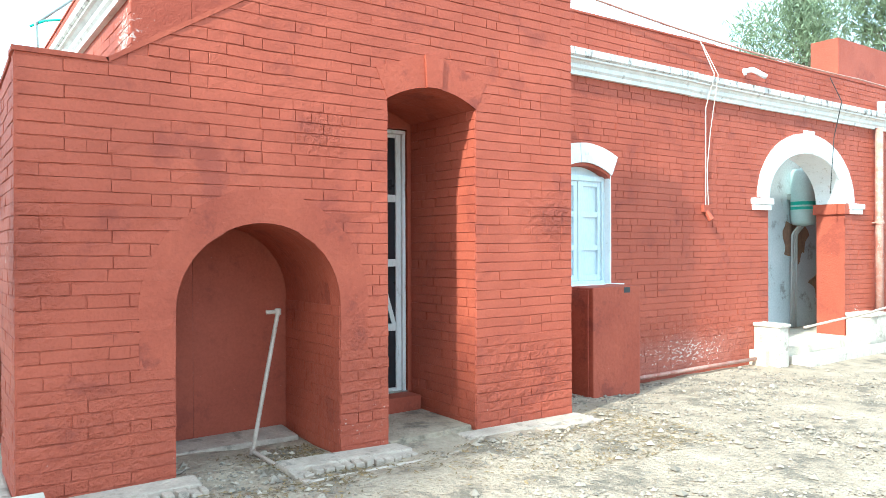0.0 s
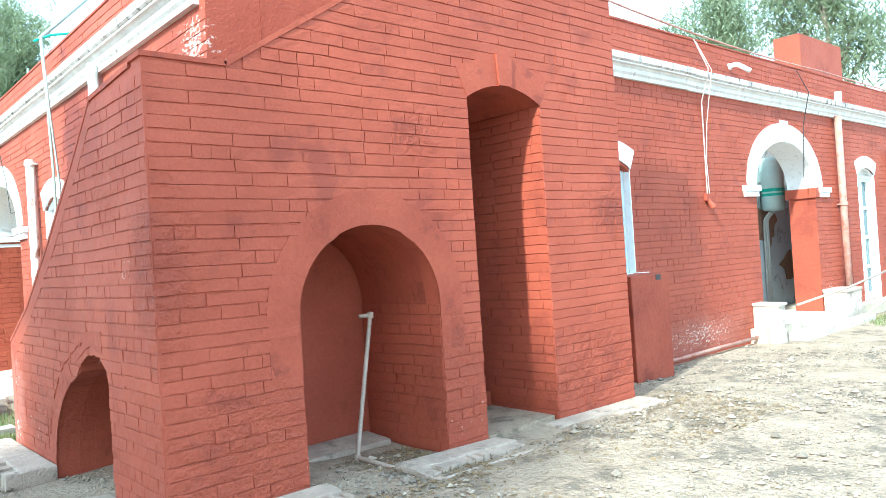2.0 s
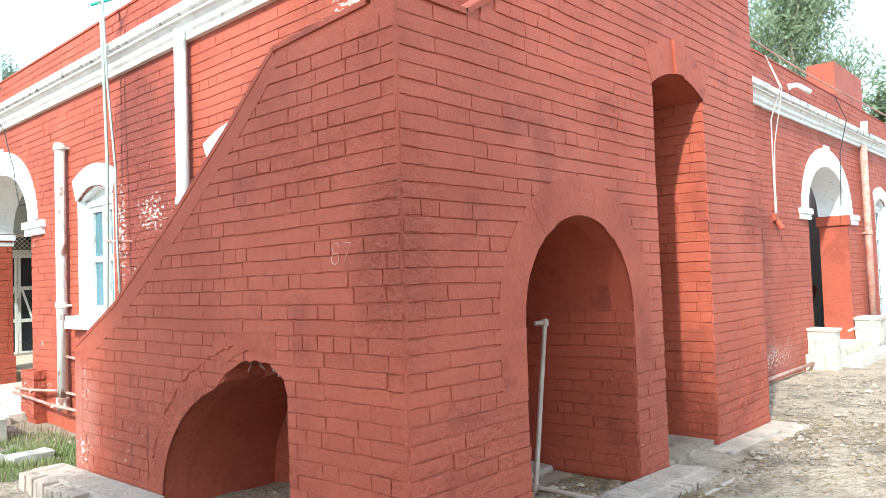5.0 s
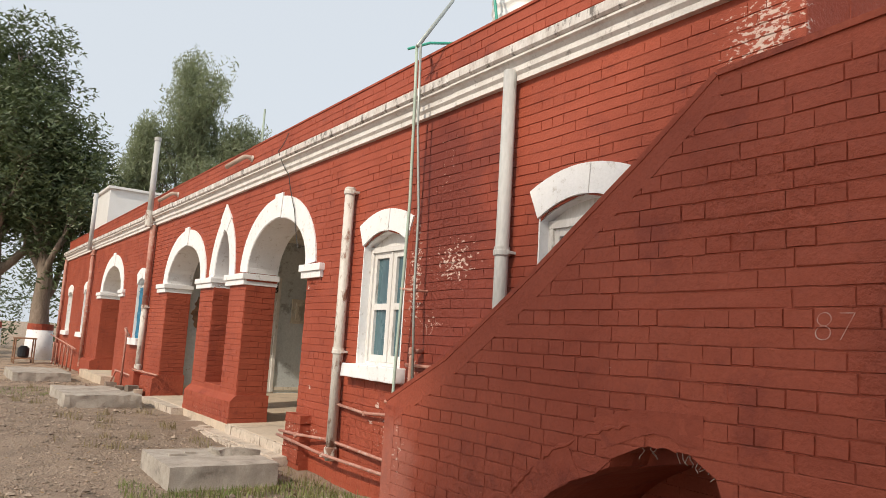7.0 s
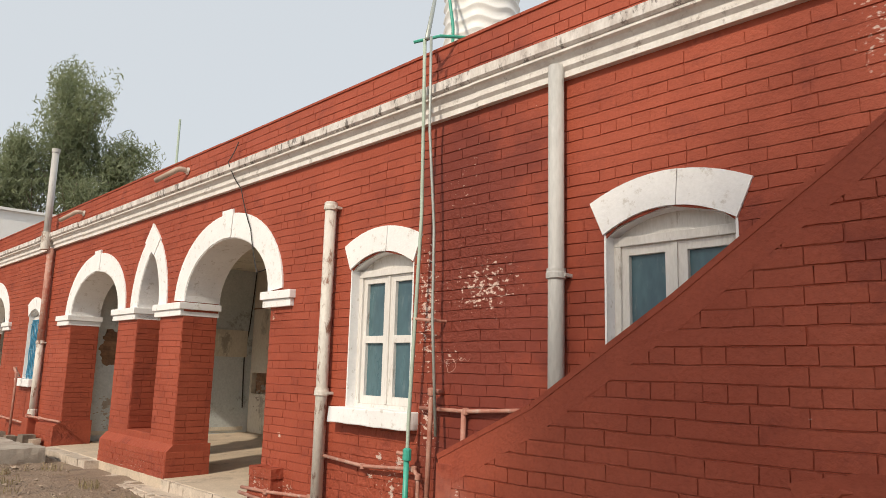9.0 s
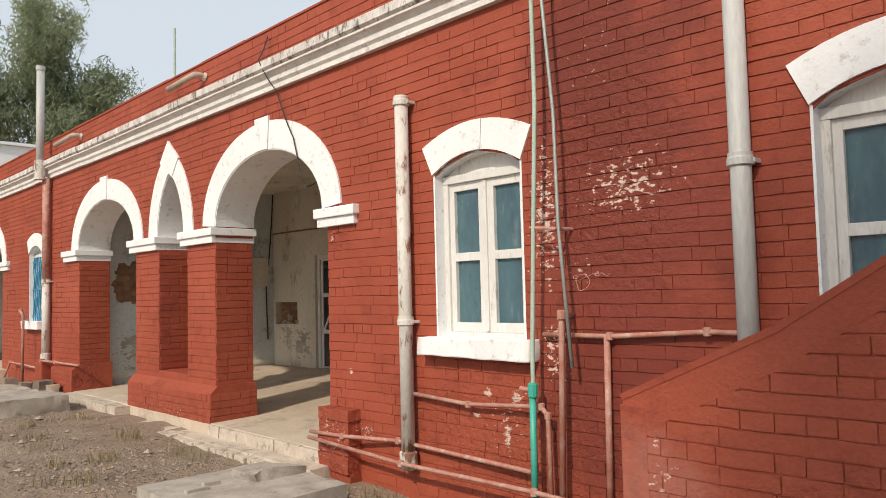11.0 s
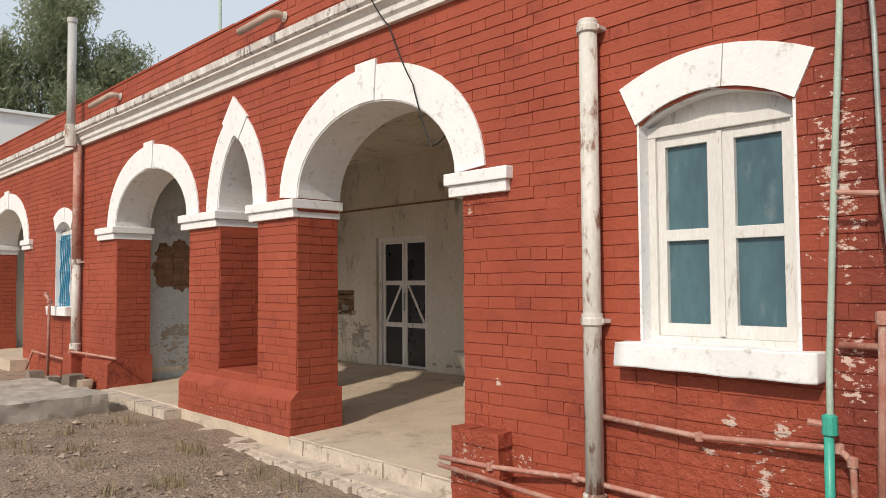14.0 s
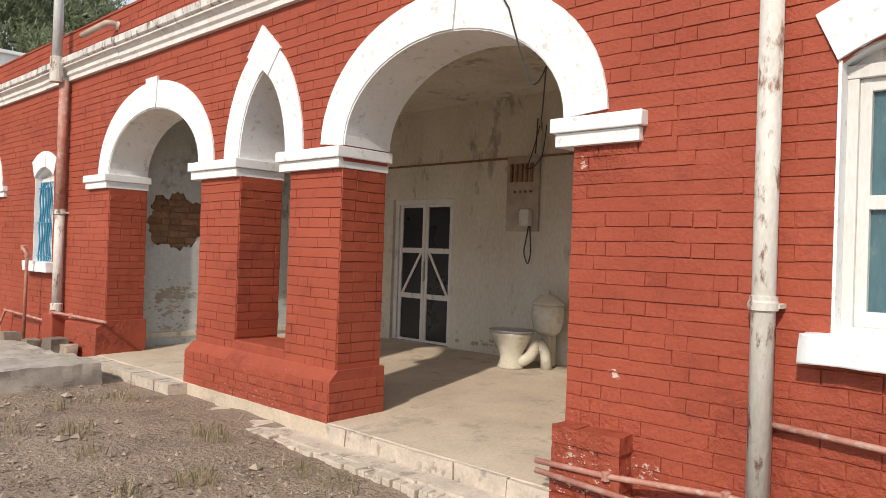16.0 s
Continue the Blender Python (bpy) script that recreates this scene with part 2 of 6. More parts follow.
APRON = material("dusty_cement", (0.43, 0.335, 0.27, 1), (0.33, 0.255, 0.205, 1), rough=0.95, scale=5, grain=45, bump=0.8, depth=0.02, stain=(0.16, 0.125, 0.10, 1), stain_amount=0.6, stain_scale=6)
DUSTY_PIPE = material("dusty_pipe", (0.42, 0.33, 0.275, 1), (0.33, 0.25, 0.2, 1), rough=0.6, scale=8, bump=0.2)
CREAM = material("cream_limewash", (0.50, 0.43, 0.36, 1), (0.40, 0.34, 0.28, 1), rough=0.85, scale=6, grain=40, bump=0.4, stain=(0.2, 0.16, 0.13, 1), stain_amount=0.6, stain_scale=7)
GRILLE = material("blue_grille", (0.04, 0.20, 0.33, 1), rough=0.5, scale=8, bump=0.1)
IRON = material("cream_iron", (0.58, 0.55, 0.50, 1), (0.50, 0.47, 0.43, 1), rough=0.55, scale=5, grain=50, bump=0.3, stretch=(1, 1, 0.4), stain=(0.20, 0.09, 0.055, 1), stain_amount=0.95, stain_scale=9, stain_cut=0.545)
GREY_PIPE = material("grey_pipe", (0.42, 0.42, 0.41, 1), (0.36, 0.36, 0.35, 1), rough=0.5, scale=5, grain=50, bump=0.2, stretch=(1, 1, 0.2), stain=(0.13, 0.12, 0.11, 1), stain_amount=0.6, stain_scale=8, stain_cut=0.62)
PINK_PIPE = material("painted_pipe", (0.33, 0.12, 0.085, 1), (0.42, 0.24, 0.19, 1), rough=0.6, scale=7, grain=60, bump=0.3, stain=(0.52, 0.45, 0.40, 1), stain_amount=0.6, stain_scale=16, stain_cut=0.55)
GALV = material("galvanised", (0.36, 0.39, 0.37, 1), (0.28, 0.31, 0.29, 1), rough=0.45, metal=0.4, scale=6, bump=0.15)
GREEN = material("green_pipe", (0.03, 0.30, 0.22, 1), (0.05, 0.34, 0.27, 1), rough=0.4, scale=6, bump=0.05)
MINT = material("pale_green_pipe", (0.38, 0.47, 0.40, 1), (0.32, 0.40, 0.34, 1), rough=0.45, scale=6, bump=0.1)
WIRE = material("black_wire", (0.02, 0.02, 0.02, 1), rough=0.6, bump=0)
PALE_WIRE = material("pale_wire", (0.50, 0.42, 0.38, 1), rough=0.6, bump=0)
PLASTIC = material("white_plastic", (0.72, 0.73, 0.72, 1), (0.66, 0.67, 0.66, 1), rough=0.45, scale=2, bump=0.05)
TANK = material("grey_green_enamel", (0.40, 0.50, 0.48, 1), (0.33, 0.42, 0.41, 1), rough=0.4, scale=3, bump=0.05)
CERAMIC = material("ceramic", (0.60, 0.56, 0.47, 1), (0.5, 0.45, 0.37, 1), rough=0.2, scale=5, bump=0.02, stain=(0.3, 0.24, 0.18, 1), stain_amount=0.4, stain_scale=6)
BARK = material("bark", (0.24, 0.19, 0.15, 1), (0.15, 0.12, 0.09, 1), rough=0.95, scale=4, grain=20, bump=0.9, depth=0.04, stretch=(1, 1, 0.4))
LEAF = material("leaf", (0.095, 0.125, 0.06, 1), (0.06, 0.085, 0.04, 1), rough=0.55, scale=0.7, bump=0, per_piece=0.35)
LEAF_PALE = material("pale_leaf", (0.26, 0.30, 0.195, 1), (0.19, 0.225, 0.135, 1), rough=0.6, scale=0.5, bump=0, per_piece=0.35)


def let_light_through(m, amount, tint):
    """A leaf: part of the light goes through it."""
    n, l = m.node_tree.nodes, m.node_tree.links
    tr = n.new("ShaderNodeBsdfTranslucent")
    tr.inputs[0].default_value = tint
    mx = n.new("ShaderNodeMixShader")
    mx.inputs[0].default_value = amount
    l.new(n["Principled BSDF"].outputs[0], mx.inputs[1])
    l.new(tr.outputs[0], mx.inputs[2])
    l.new(mx.outputs[0], n["Material Output"].inputs[0])


let_light_through(LEAF, 0.2, (0.10, 0.14, 0.04, 1))
let_light_through(LEAF_PALE, 0.45, (0.26, 0.30, 0.16, 1))
CLOD = material("soil_clod", (0.30, 0.235, 0.18, 1), (0.20, 0.15, 0.115, 1), rough=0.95, scale=5, grain=60, bump=0.5, per_piece=0.2)
GRASS = material("grass", (0.10, 0.145, 0.04, 1), (0.17, 0.175, 0.06, 1), rough=0.7, scale=3, bump=0, per_piece=0.3)
STRAW = material("dry_grass", (0.24, 0.19, 0.10, 1), (0.14, 0.12, 0.05, 1), rough=0.8, scale=3, bump=0, per_piece=0.3)
BOARD = material("old_board", (0.40, 0.34, 0.27, 1), (0.30, 0.25, 0.2, 1), rough=0.7, scale=5, bump=0.1)
CHALK = material("chalk", (0.55, 0.36, 0.31, 1), (0.40, 0.15, 0.11, 1), rough=0.9, scale=30, bump=0)


# ---- builders ----
class Plane:
    """A vertical face: u runs along it, z up, d outwards."""

    def __init__(self, kind, at):
        self.kind, self.at = kind, at

    def p(self, u, z, d=0.0):
        k, a = self.kind, self.at
        return {"W": (a - d, u, z), "S": (u, a - d, z), "E": (a + d, u, z), "N": (u, a + d, z)}[k]


def mesh_object(name, verts, faces, mat, parent=None, label="", smooth=False):
    me = bpy.data.meshes.new(name)
    me.from_pydata([tuple(v) for v in verts], [], faces)
    me.materials.append(mat)
    if smooth:
        me.shade_smooth()
    ob = new(name, me)
    if parent:
        ob.parent = parent
    return tagged(ob, label)


def part(name, bm, mat, parent=None, label="", smooth=False):
    bmesh.ops.recalc_face_normals(bm, faces=bm.faces)
    me = bpy.data.meshes.new(name)
    bm.to_mesh(me)
    bm.free()
    me.materials.append(mat)
    if smooth:
        me.shade_smooth()
    ob = new(name, me)
    if parent:
        ob.parent = parent
    return tagged(ob, label)


def thing(name, label, category, group="", kind=""):
    return tagged(new(name), label, category, group, kind)


def solid(pl, loops, d0, d1, bm=None):
    """A plate with the outline loops[0] and the holes loops[1:], in (u, z), from depth d0 to d1."""
    bm = bm or bmesh.new()
    from mathutils.geometry import tessellate_polygon
    flat = [Vector((u, z, 0)) for lp in loops for u, z in lp]
    tris = tessellate_polygon([[Vector((u, z, 0)) for u, z in lp] for lp in loops])
    front = [bm.verts.new(pl.p(v.x, v.y, d1)) for v in flat]
    back = [bm.verts.new(pl.p(v.x, v.y, d0)) for v in flat]
    for t in tris:
        for side in (front, back):
            try:
                bm.faces.new([side[i] for i in t])
            except ValueError:
                pass
    k = 0
    for lp in loops:
        for i in range(len(lp)):
            a, b = k + i, k + (i + 1) % len(lp)
            bm.faces.new((front[a], front[b], back[b], back[a]))
        k += len(lp)
    return bm


def box(bm, x0, x1, y0, y1, z0, z1, bevel=0.0, jitter=0.0):
    m = Matrix.LocRotScale(((x0 + x1) / 2, (y0 + y1) / 2, (z0 + z1) / 2), None, (abs(x1 - x0), abs(y1 - y0), abs(z1 - z0)))
    r = bmesh.ops.create_cube(bm, size=1, matrix=m)
    vs = r["verts"]
    if jitter:
        for v in vs:
            v.co += Vector([random.uniform(-jitter, jitter) for _ in range(3)])
    if bevel:
        es = list({e for v in vs for e in v.link_edges})
        bmesh.ops.bevel(bm, geom=es, offset=bevel, segments=2, affect="EDGES", profile=0.6)
    return bm


def pbox(pl, u0, u1, z0, z1, d0, d1, bevel=0.0, bm=None, jitter=0.0):
    (xa, ya, za), (xb, yb, zb) = pl.p(u0, z0, d0), pl.p(u1, z1, d1)
    return box(bm or bmesh.new(), min(xa, xb), max(xa, xb), min(ya, yb), max(ya, yb), z0, z1, bevel, jitter)


def tube(points, radius, sides=12, bm=None, caps=True):
    """A pipe along a line of points; radius may be a list."""
    bm = bm or bmesh.new()
    pts = [Vector(p) for p in points]
    rad = radius if isinstance(radius, (list, tuple)) else [radius] * len(pts)
    rings, up = [], None
    for i, p in enumerate(pts):
        d = ((pts[i] - pts[i - 1]).normalized() if i else Vector()) + ((pts[i + 1] - pts[i]).normalized() if i + 1 < len(pts) else Vector())
        d = d.normalized() if d.length > 1e-6 else Vector((0, 0, 1))
        if up is None:
            up = Vector((0, 0, 1)) if abs(d.z) < 0.9 else Vector((1, 0, 0))
        s = d.cross(up).normalized()
        up = s.cross(d).normalized()
        rings.append([bm.verts.new(p + rad[i] * (math.cos(a) * s + math.sin(a) * up)) for a in (2 * math.pi * k / sides for k in range(sides))])
    for a, b in zip(rings, rings[1:]):
        for k in range(sides):
            bm.faces.new((a[k], a[(k + 1) % sides], b[(k + 1) % sides], b[k]))
    if caps:
        bm.faces.new(rings[0][::-1])
        bm.faces.new(rings[-1])
    return bm


def rounded(points, r=0.05, n=4):
    """A line of points with its corners rounded."""
    pts = [Vector(p) for p in points]
    out = [pts[0]]
    for a, b, c in zip(pts, pts[1:], pts[2:]):
        q = min(r, (a - b).length / 2, (c - b).length / 2)
        p0, p1 = b + (a - b).normalized() * q, b + (c - b).normalized() * q
        out += [(1 - t) ** 2 * p0 + 2 * t * (1 - t) * b + t * t * p1 for t in (k / n for k in range(n + 1))]
    return out + [pts[-1]]


def revolve(profile, centre, sides=28, bm=None, squash=(1, 1)):
    """A turned body from (radius, z) pairs."""
    bm = bm or bmesh.new()
    rings = [[bm.verts.new((centre[0] + squash[0] * r * math.cos(a), centre[1] + squash[1] * r * math.sin(a), centre[2] + z)) for a in (2 * math.pi * k / sides for k in range(sides))] for r, z in profile]
    for a, b in zip(rings, rings[1:]):
        for k in range(sides):
            bm.faces.new((a[k], a[(k + 1) % sides], b[(k + 1) % sides], b[k]))
    bm.faces.new(rings[0][::-1])
    bm.faces.new(rings[-1])
    return bm


def arch_line(c, half, spring, rise, n=28, point=0.0):
    """The curve of an arch from its right foot to its left, by u; point sharpens the crown."""
    out = []
    for k in range(n + 1):
        a = math.pi * k / n
        u, h = -math.cos(a), math.sin(a)
        h += point * (1 - abs(u)) * 0.35
        out.append((c + half * u, spring + rise * h / (1 + point * 0.35)))
    return out


def flat_arch(u0, u1, spring, rise, n=12):
    return [(u0 + (u1 - u0) * k / n, spring + rise * (1 - (2 * k / n - 1) ** 2)) for k in range(n + 1)]


def offset(line, t):
    out = []
    for i, (u, z) in enumerate(line):
        a, b = line[max(0, i - 1)], line[min(len(line) - 1, i + 1)]
        du, dz = b[0] - a[0], b[1] - a[1]
        q = math.hypot(du, dz) or 1
        out.append((u - dz / q * t, z + du / q * t))
    return out


def ring(pl, inner, outer, i0, i1, d0, d1):
    """A piece of an arch ring between two curves, from step i0 to i1."""
    return solid(pl, [inner[i0:i1 + 1] + outer[i0:i1 + 1][::-1]], d0, d1)


def lumpy(x0, x1, y0, y1, z0, z1, seed, n=14, amp=0.02):
    """A rough slab with uneven faces."""
    bm = bmesh.new()
    box(bm, x0, x1, y0, y1, z0, z1)
    bmesh.ops.subdivide_edges(bm, edges=bm.edges[:], cuts=n, use_grid_fill=True)
    for v in bm.verts:
        q = v.co * 6 + Vector((seed, 0, 0))
        v.co += amp * Vector((noise.noise(q), noise.noise(q + Vector((9, 0, 0))), noise.noise(q + Vector((0, 9, 0))) * 0.7))
    return bm


# ---- brickwork ----
COURSE, JOINT = 0.080, 0.003


def crossings(loops, z):
    xs = []
    for lp in loops:
        for (u0, z0), (u1, z1) in zip(lp, lp[1:] + lp[:1]):
            if (z0 > z) != (z1 > z):
                xs.append(u0 + (z - z0) / (z1 - z0) * (u1 - u0))
    return sorted(xs)


def spans(loops, za, zb):
    a, b = crossings(loops, za), crossings(loops, zb)
    if len(a) == len(b) and all(abs(p - q) < 0.35 for p, q in zip(a, b)):
        return [(a[i], a[i + 1], b[i], b[i + 1]) for i in range(0, len(a) - 1, 2)]
    out = []
    for i in range(0, len(a) - 1, 2):
        for j in range(0, len(b) - 1, 2):
            lo, hi = max(a[i], b[j]), min(a[i + 1], b[j + 1])
            if hi - lo > 0.04:
                out.append((lo, hi, lo, hi))
    return out


BRICK_MESHES = {}


def brickwork(pl, loops, z0, z1, parent, near=None, merge=0.35, proud=0.0072, mat=RED, seed=1, limit=300, rough=0.0012):
    """Courses of bricks on the face pl inside the loops. Those in the stretch near=(u0, u1, z0, z1) are pieces of their own."""
    rnd = random.Random(seed)
    verts, faces, single = [], [], 0
    n = int(round((z1 - z0) / COURSE))
    for c in range(n):
        lo, hi = z0 + c * COURSE + JOINT / 2, z0 + (c + 1) * COURSE - JOINT / 2
        for a0, a1, b0, b1 in spans(loops, lo, hi):
            step = 0.125 if c % 2 else 0.24
            cuts = []
            k = math.floor(min(a0, b0) / step) - 1
            u = k * step + (0.06 if c % 2 else 0.0)
            while u < max(a1, b1):
                u += step
                if max(a0, b0) + 0.05 < u < min(a1, b1) - 0.05 and rnd.random() > merge:
                    cuts.append(u + rnd.uniform(-0.008, 0.008))
            left = [(a0 + JOINT * 0.3, b0 + JOINT * 0.3)] + [(u + JOINT / 2, u + JOINT / 2) for u in cuts]
            right = [(u - JOINT / 2, u - JOINT / 2) for u in cuts] + [(a1 - JOINT * 0.3, b1 - JOINT * 0.3)]
            for (la, lb), (ra, rb) in zip(left, right):
                if min(ra - la, rb - lb) < 0.02:
                    continue
                plain = abs(la - lb) < 1e-4 and abs(ra - rb) < 1e-4
                mid = (la + ra) / 2
                if near and plain and single < limit and near[0] < mid < near[1] and near[2] < lo and hi < near[3]:
                    single += 1
                    length = round((ra - la) / 0.02) * 0.02
                    key = (pl.kind, length, rnd.randrange(3), mat.name)
                    if key not in BRICK_MESHES:
                        zero = Plane(pl.kind, 0.0)
                        v, f = brick_shape(zero, -length / 2, -length / 2, length / 2, length / 2, -(hi - lo) / 2, (hi - lo) / 2, proud, rough, rnd)
                        me = bpy.data.meshes.new("brick")
                        me.from_pydata(v, [], f)
                        me.materials.append(mat)
                        BRICK_MESHES[key] = me
                    ob = new("brick", BRICK_MESHES[key])
                    ob.parent = parent
                    ob.location = pl.p(mid, (lo + hi) / 2 + sag(mid, (lo + hi) / 2), 0.0)
                    continue
                v, f = brick_shape(pl, la, lb, ra, rb, lo, hi, proud, rough, rnd)
                k0 = len(verts)
                verts += v
                faces += [tuple(i + k0 for i in q) for q in f]
    if verts:
        tagged(mesh_object("brickwork", verts, faces, mat, parent), kind="stuff")


def sag(u, z):
    """Courses are not laid quite level."""
    return 0.010 * noise.noise(Vector((u * 0.9, z * 0.7, 4.2))) + 0.005 * noise.noise(Vector((u * 3.3, z * 2.6, 1.1))) + 0.002 * noise.noise(Vector((u * 9, z * 8, 2.3)))


def brick_shape(pl, la, lb, ra, rb, lo, hi, proud, rough, rnd):
    """A painted brick with wavy arrises; here and there the paint fills the joint round it."""
    if pl.kind in "WS" and lo < 0.6 and pl.at < 6:
        rough = rough * (1.9 if lo < 0.3 else 1.4)
    q, pr = rnd.uniform(0.0015, 0.0035), proud + rnd.uniform(-0.0018, 0.0012)
    j = lambda k=1.0: rnd.uniform(-rough, rough) * k
    lift = 0.0 if pl.at == 0.0 else 1.0
    n = max(1, min(6, int(round((ra - la) / 0.075))))
    fill = rnd.random() < 0.3
    v, f = [], []
    for i in range(n + 1):
        t = i / n
        ub, ut = la + (ra - la) * t, lb + (rb - lb) * t
        end = q if i == 0 else (-q if i == n else 0.0)
        deep = pr - rnd.uniform(0.0006, 0.0022) if fill or rnd.random() < 0.18 else -0.003
        for u, z, d in ((ub, lo, deep), (ub + end, lo + q + abs(j(1.3)), pr + j(0.8)), (ut + end, hi - q - abs(j(1.3)), pr + j(0.8)), (ut, hi, -0.003 if rnd.random() < 0.8 else pr - 0.0012)):
            v.append(pl.p(u, z + lift * sag(u, z), d))
    for i in range(n):
        k = 4 * i
        f += [(k, k + 4, k + 5, k + 1), (k + 1, k + 5, k + 6, k + 2), (k + 2, k + 6, k + 7, k + 3)]
    f += [(0, 1, 2, 3), (4 * n + 3, 4 * n + 2, 4 * n + 1, 4 * n)]
    if pl.kind in "WN":
        f = [g[::-1] for g in f]
    return v, f


def extrude(pl, u0, u1, profile, bm=None):
    """A moulding along a face: profile in (d, z)."""
    bm = bm or bmesh.new()
    a = [bm.verts.new(pl.p(u0, z, d)) for d, z in profile]
    b = [bm.verts.new(pl.p(u1, z, d)) for d, z in profile]
    n = len(profile)
    for i in range(n):
        bm.faces.new((a[i], a[(i + 1) % n], b[(i + 1) % n], b[i]))
    bm.faces.new(a[::-1])
    bm.faces.new(b)
    return bm


def rect(u0, u1, z0, z1):
    return [(u0, z0), (u1, z0), (u1, z1), (u0, z1)]


# ---- ground ----
def ground_level(x, y):
    t = min(1, max(0, (x - 3.5) / 4))
    s = min(1, max(0, (y - 5.5) / 3.0)) * min(1, max(0, (15.5 - y) / 4.0)) * min(1, max(0, (2.5 - x) / 1.0))
    return -0.05 - 0.10 * t * t * (3 - 2 * t) - 0.12 * s * s * (3 - 2 * s)


def axis(lo, hi, step, far):
    a = list(np.arange(lo, hi, step))
    g, out, left = step, [], []
    while a[-1] + g * 1.35 < far:
        g *= 1.35
        a.append(a[-1] + g)
    g = step
    while a[0] - g * 1.35 > -far:
        g *= 1.35
        a.insert(0, a[0] - g)
    return a


gx, gy = axis(-3.5, 9, 0.13, 1500), axis(1.5, 21, 0.13, 1500)
gv, gf = [], []
for yy in gy:
    for xx in gx:
        z = ground_level(xx, yy)
        inside = xx > 1.45 and yy > 6.1
        if abs(xx) < 60 and abs(yy) < 90:
            z += 0.035 * (noise.noise(Vector((xx * 0.6, yy * 0.6, 0))) - 0.2) + 0.02 * noise.noise(Vector((xx * 2.7, yy * 2.7, 3)))
        gv.append((xx, yy, z - (0.12 if inside else 0)))
w = len(gx)
for j in range(len(gy) - 1):
    for i in range(w - 1):
        gf.append((j * w + i, j * w + i + 1, (j + 1) * w + i + 1, (j + 1) * w + i))
ground = mesh_object("ground", gv, gf, SOIL, smooth=True)
tagged(ground, "bare dusty soil yard with rubble and dry leaves", "ground", kind="structure")

# ---- west wall ----
FW, FS = Plane("W", 1.30), Plane("S", 5.95)
TOP, FLOOR_Z, DEEP = 4.08, 0.125, 0.45
ARCH_A = arch_line(13.245, 1.02, 2.18, 0.69)
ARCH_N = arch_line(15.41, 0.37, 2.16, 0.76, point=0.9)
ARCH_C = arch_line(17.58, 1.075, 2.16, 0.67)
ARCH_D = arch_line(24.06, 1.15, 2.14, 0.67)
WINDOWS_W = [(7.14, 8.03), (9.90, 10.77), (20.44, 21.17), (27.3, 28.1), (30.3, 31.15)]


def notch(line, low, left=None, right=None, z=2.06):
    """An arched opening in an outline; left and right set the jambs in or out below the imposts."""
    a = [(line[0][0], low)] if left is None else [(left, low), (left, z), (line[0][0], z)]
    b = [(line[-1][0], low)] if right is None else [(line[-1][0], z), (right, z), (right, low)]
    return a + line + b


def window_hole(u0, u1, sill=1.04, spring=2.29, rise=0.13):
    return [(u0, sill), (u1, sill)] + flat_arch(u0, u1, spring, rise)[::-1]


west_loops = [[(5.952, -0.3)] + notch(ARCH_A, -0.3, 12.165, 14.285) + notch(ARCH_C, -0.3, 16.46, 18.63) + notch(ARCH_D, -0.3) + [(32.3, -0.3), (32.3, TOP), (5.952, TOP)],
              [(14.965, 0.50), (15.755, 0.50), (15.755, 2.06), (ARCH_N[-1][0], 2.06)] + ARCH_N[::-1] + [(ARCH_N[0][0], 2.06), (14.965, 2.06)]] + [window_hole(*w_) for w_ in WINDOWS_W]
wall_west = part("wall_west", solid(FW, west_loops, -DEEP, 0), RED)
tagged(wall_west, "red-painted brick wall with white arches and cornice", "wall", kind="structure")

# ---- south wall ----
ARCH_S = arch_line(10.95, 1.08, 2.17, 0.73)
WINDOWS_S = [(5.74, 6.60), (13.97, 14.85)]
south_loops = [[(1.752, -0.4)] + [(3.04, -0.4), (3.04, 2.62), (3.78, 2.62), (3.78, -0.4)] + notch(ARCH_S, -0.4) + [(19.0, -0.4), (19.0, TOP + 0.08), (1.752, TOP + 0.08)]] + [window_hole(*WINDOWS_S[0]), window_hole(*WINDOWS_S[1], 0.06, 2.45)]
wall_south = part("wall_south", solid(FS, south_loops, -DEEP, 0), RED)
tagged(wall_south, "red-painted brick wall, paint worn near the ground", "wall", kind="structure")

for nm, args in (("wall_north", (1.75, 12, 31.85, 32.3, -0.3, TOP)), ("wall_east", (18.6, 19, 6.4, 31.8, -0.3, TOP))):
    tagged(part(nm, box(bmesh.new(), *args), RED), "red-painted brick wall", "wall", kind="structure")
for k, args in enumerate(((1.76, 9.3, 6.41, 8.1, 3.45, 3.62), (15.4, 18.5, 6.41, 8.1, 3.45, 3.62), (1.76, 18.5, 8.1, 31.8, 3.45, 3.62))):
    tagged(part("roof_%d" % (k + 1), box(bmesh.new(), *args), CONCRETE), "flat concrete roof", "roof", kind="structure")

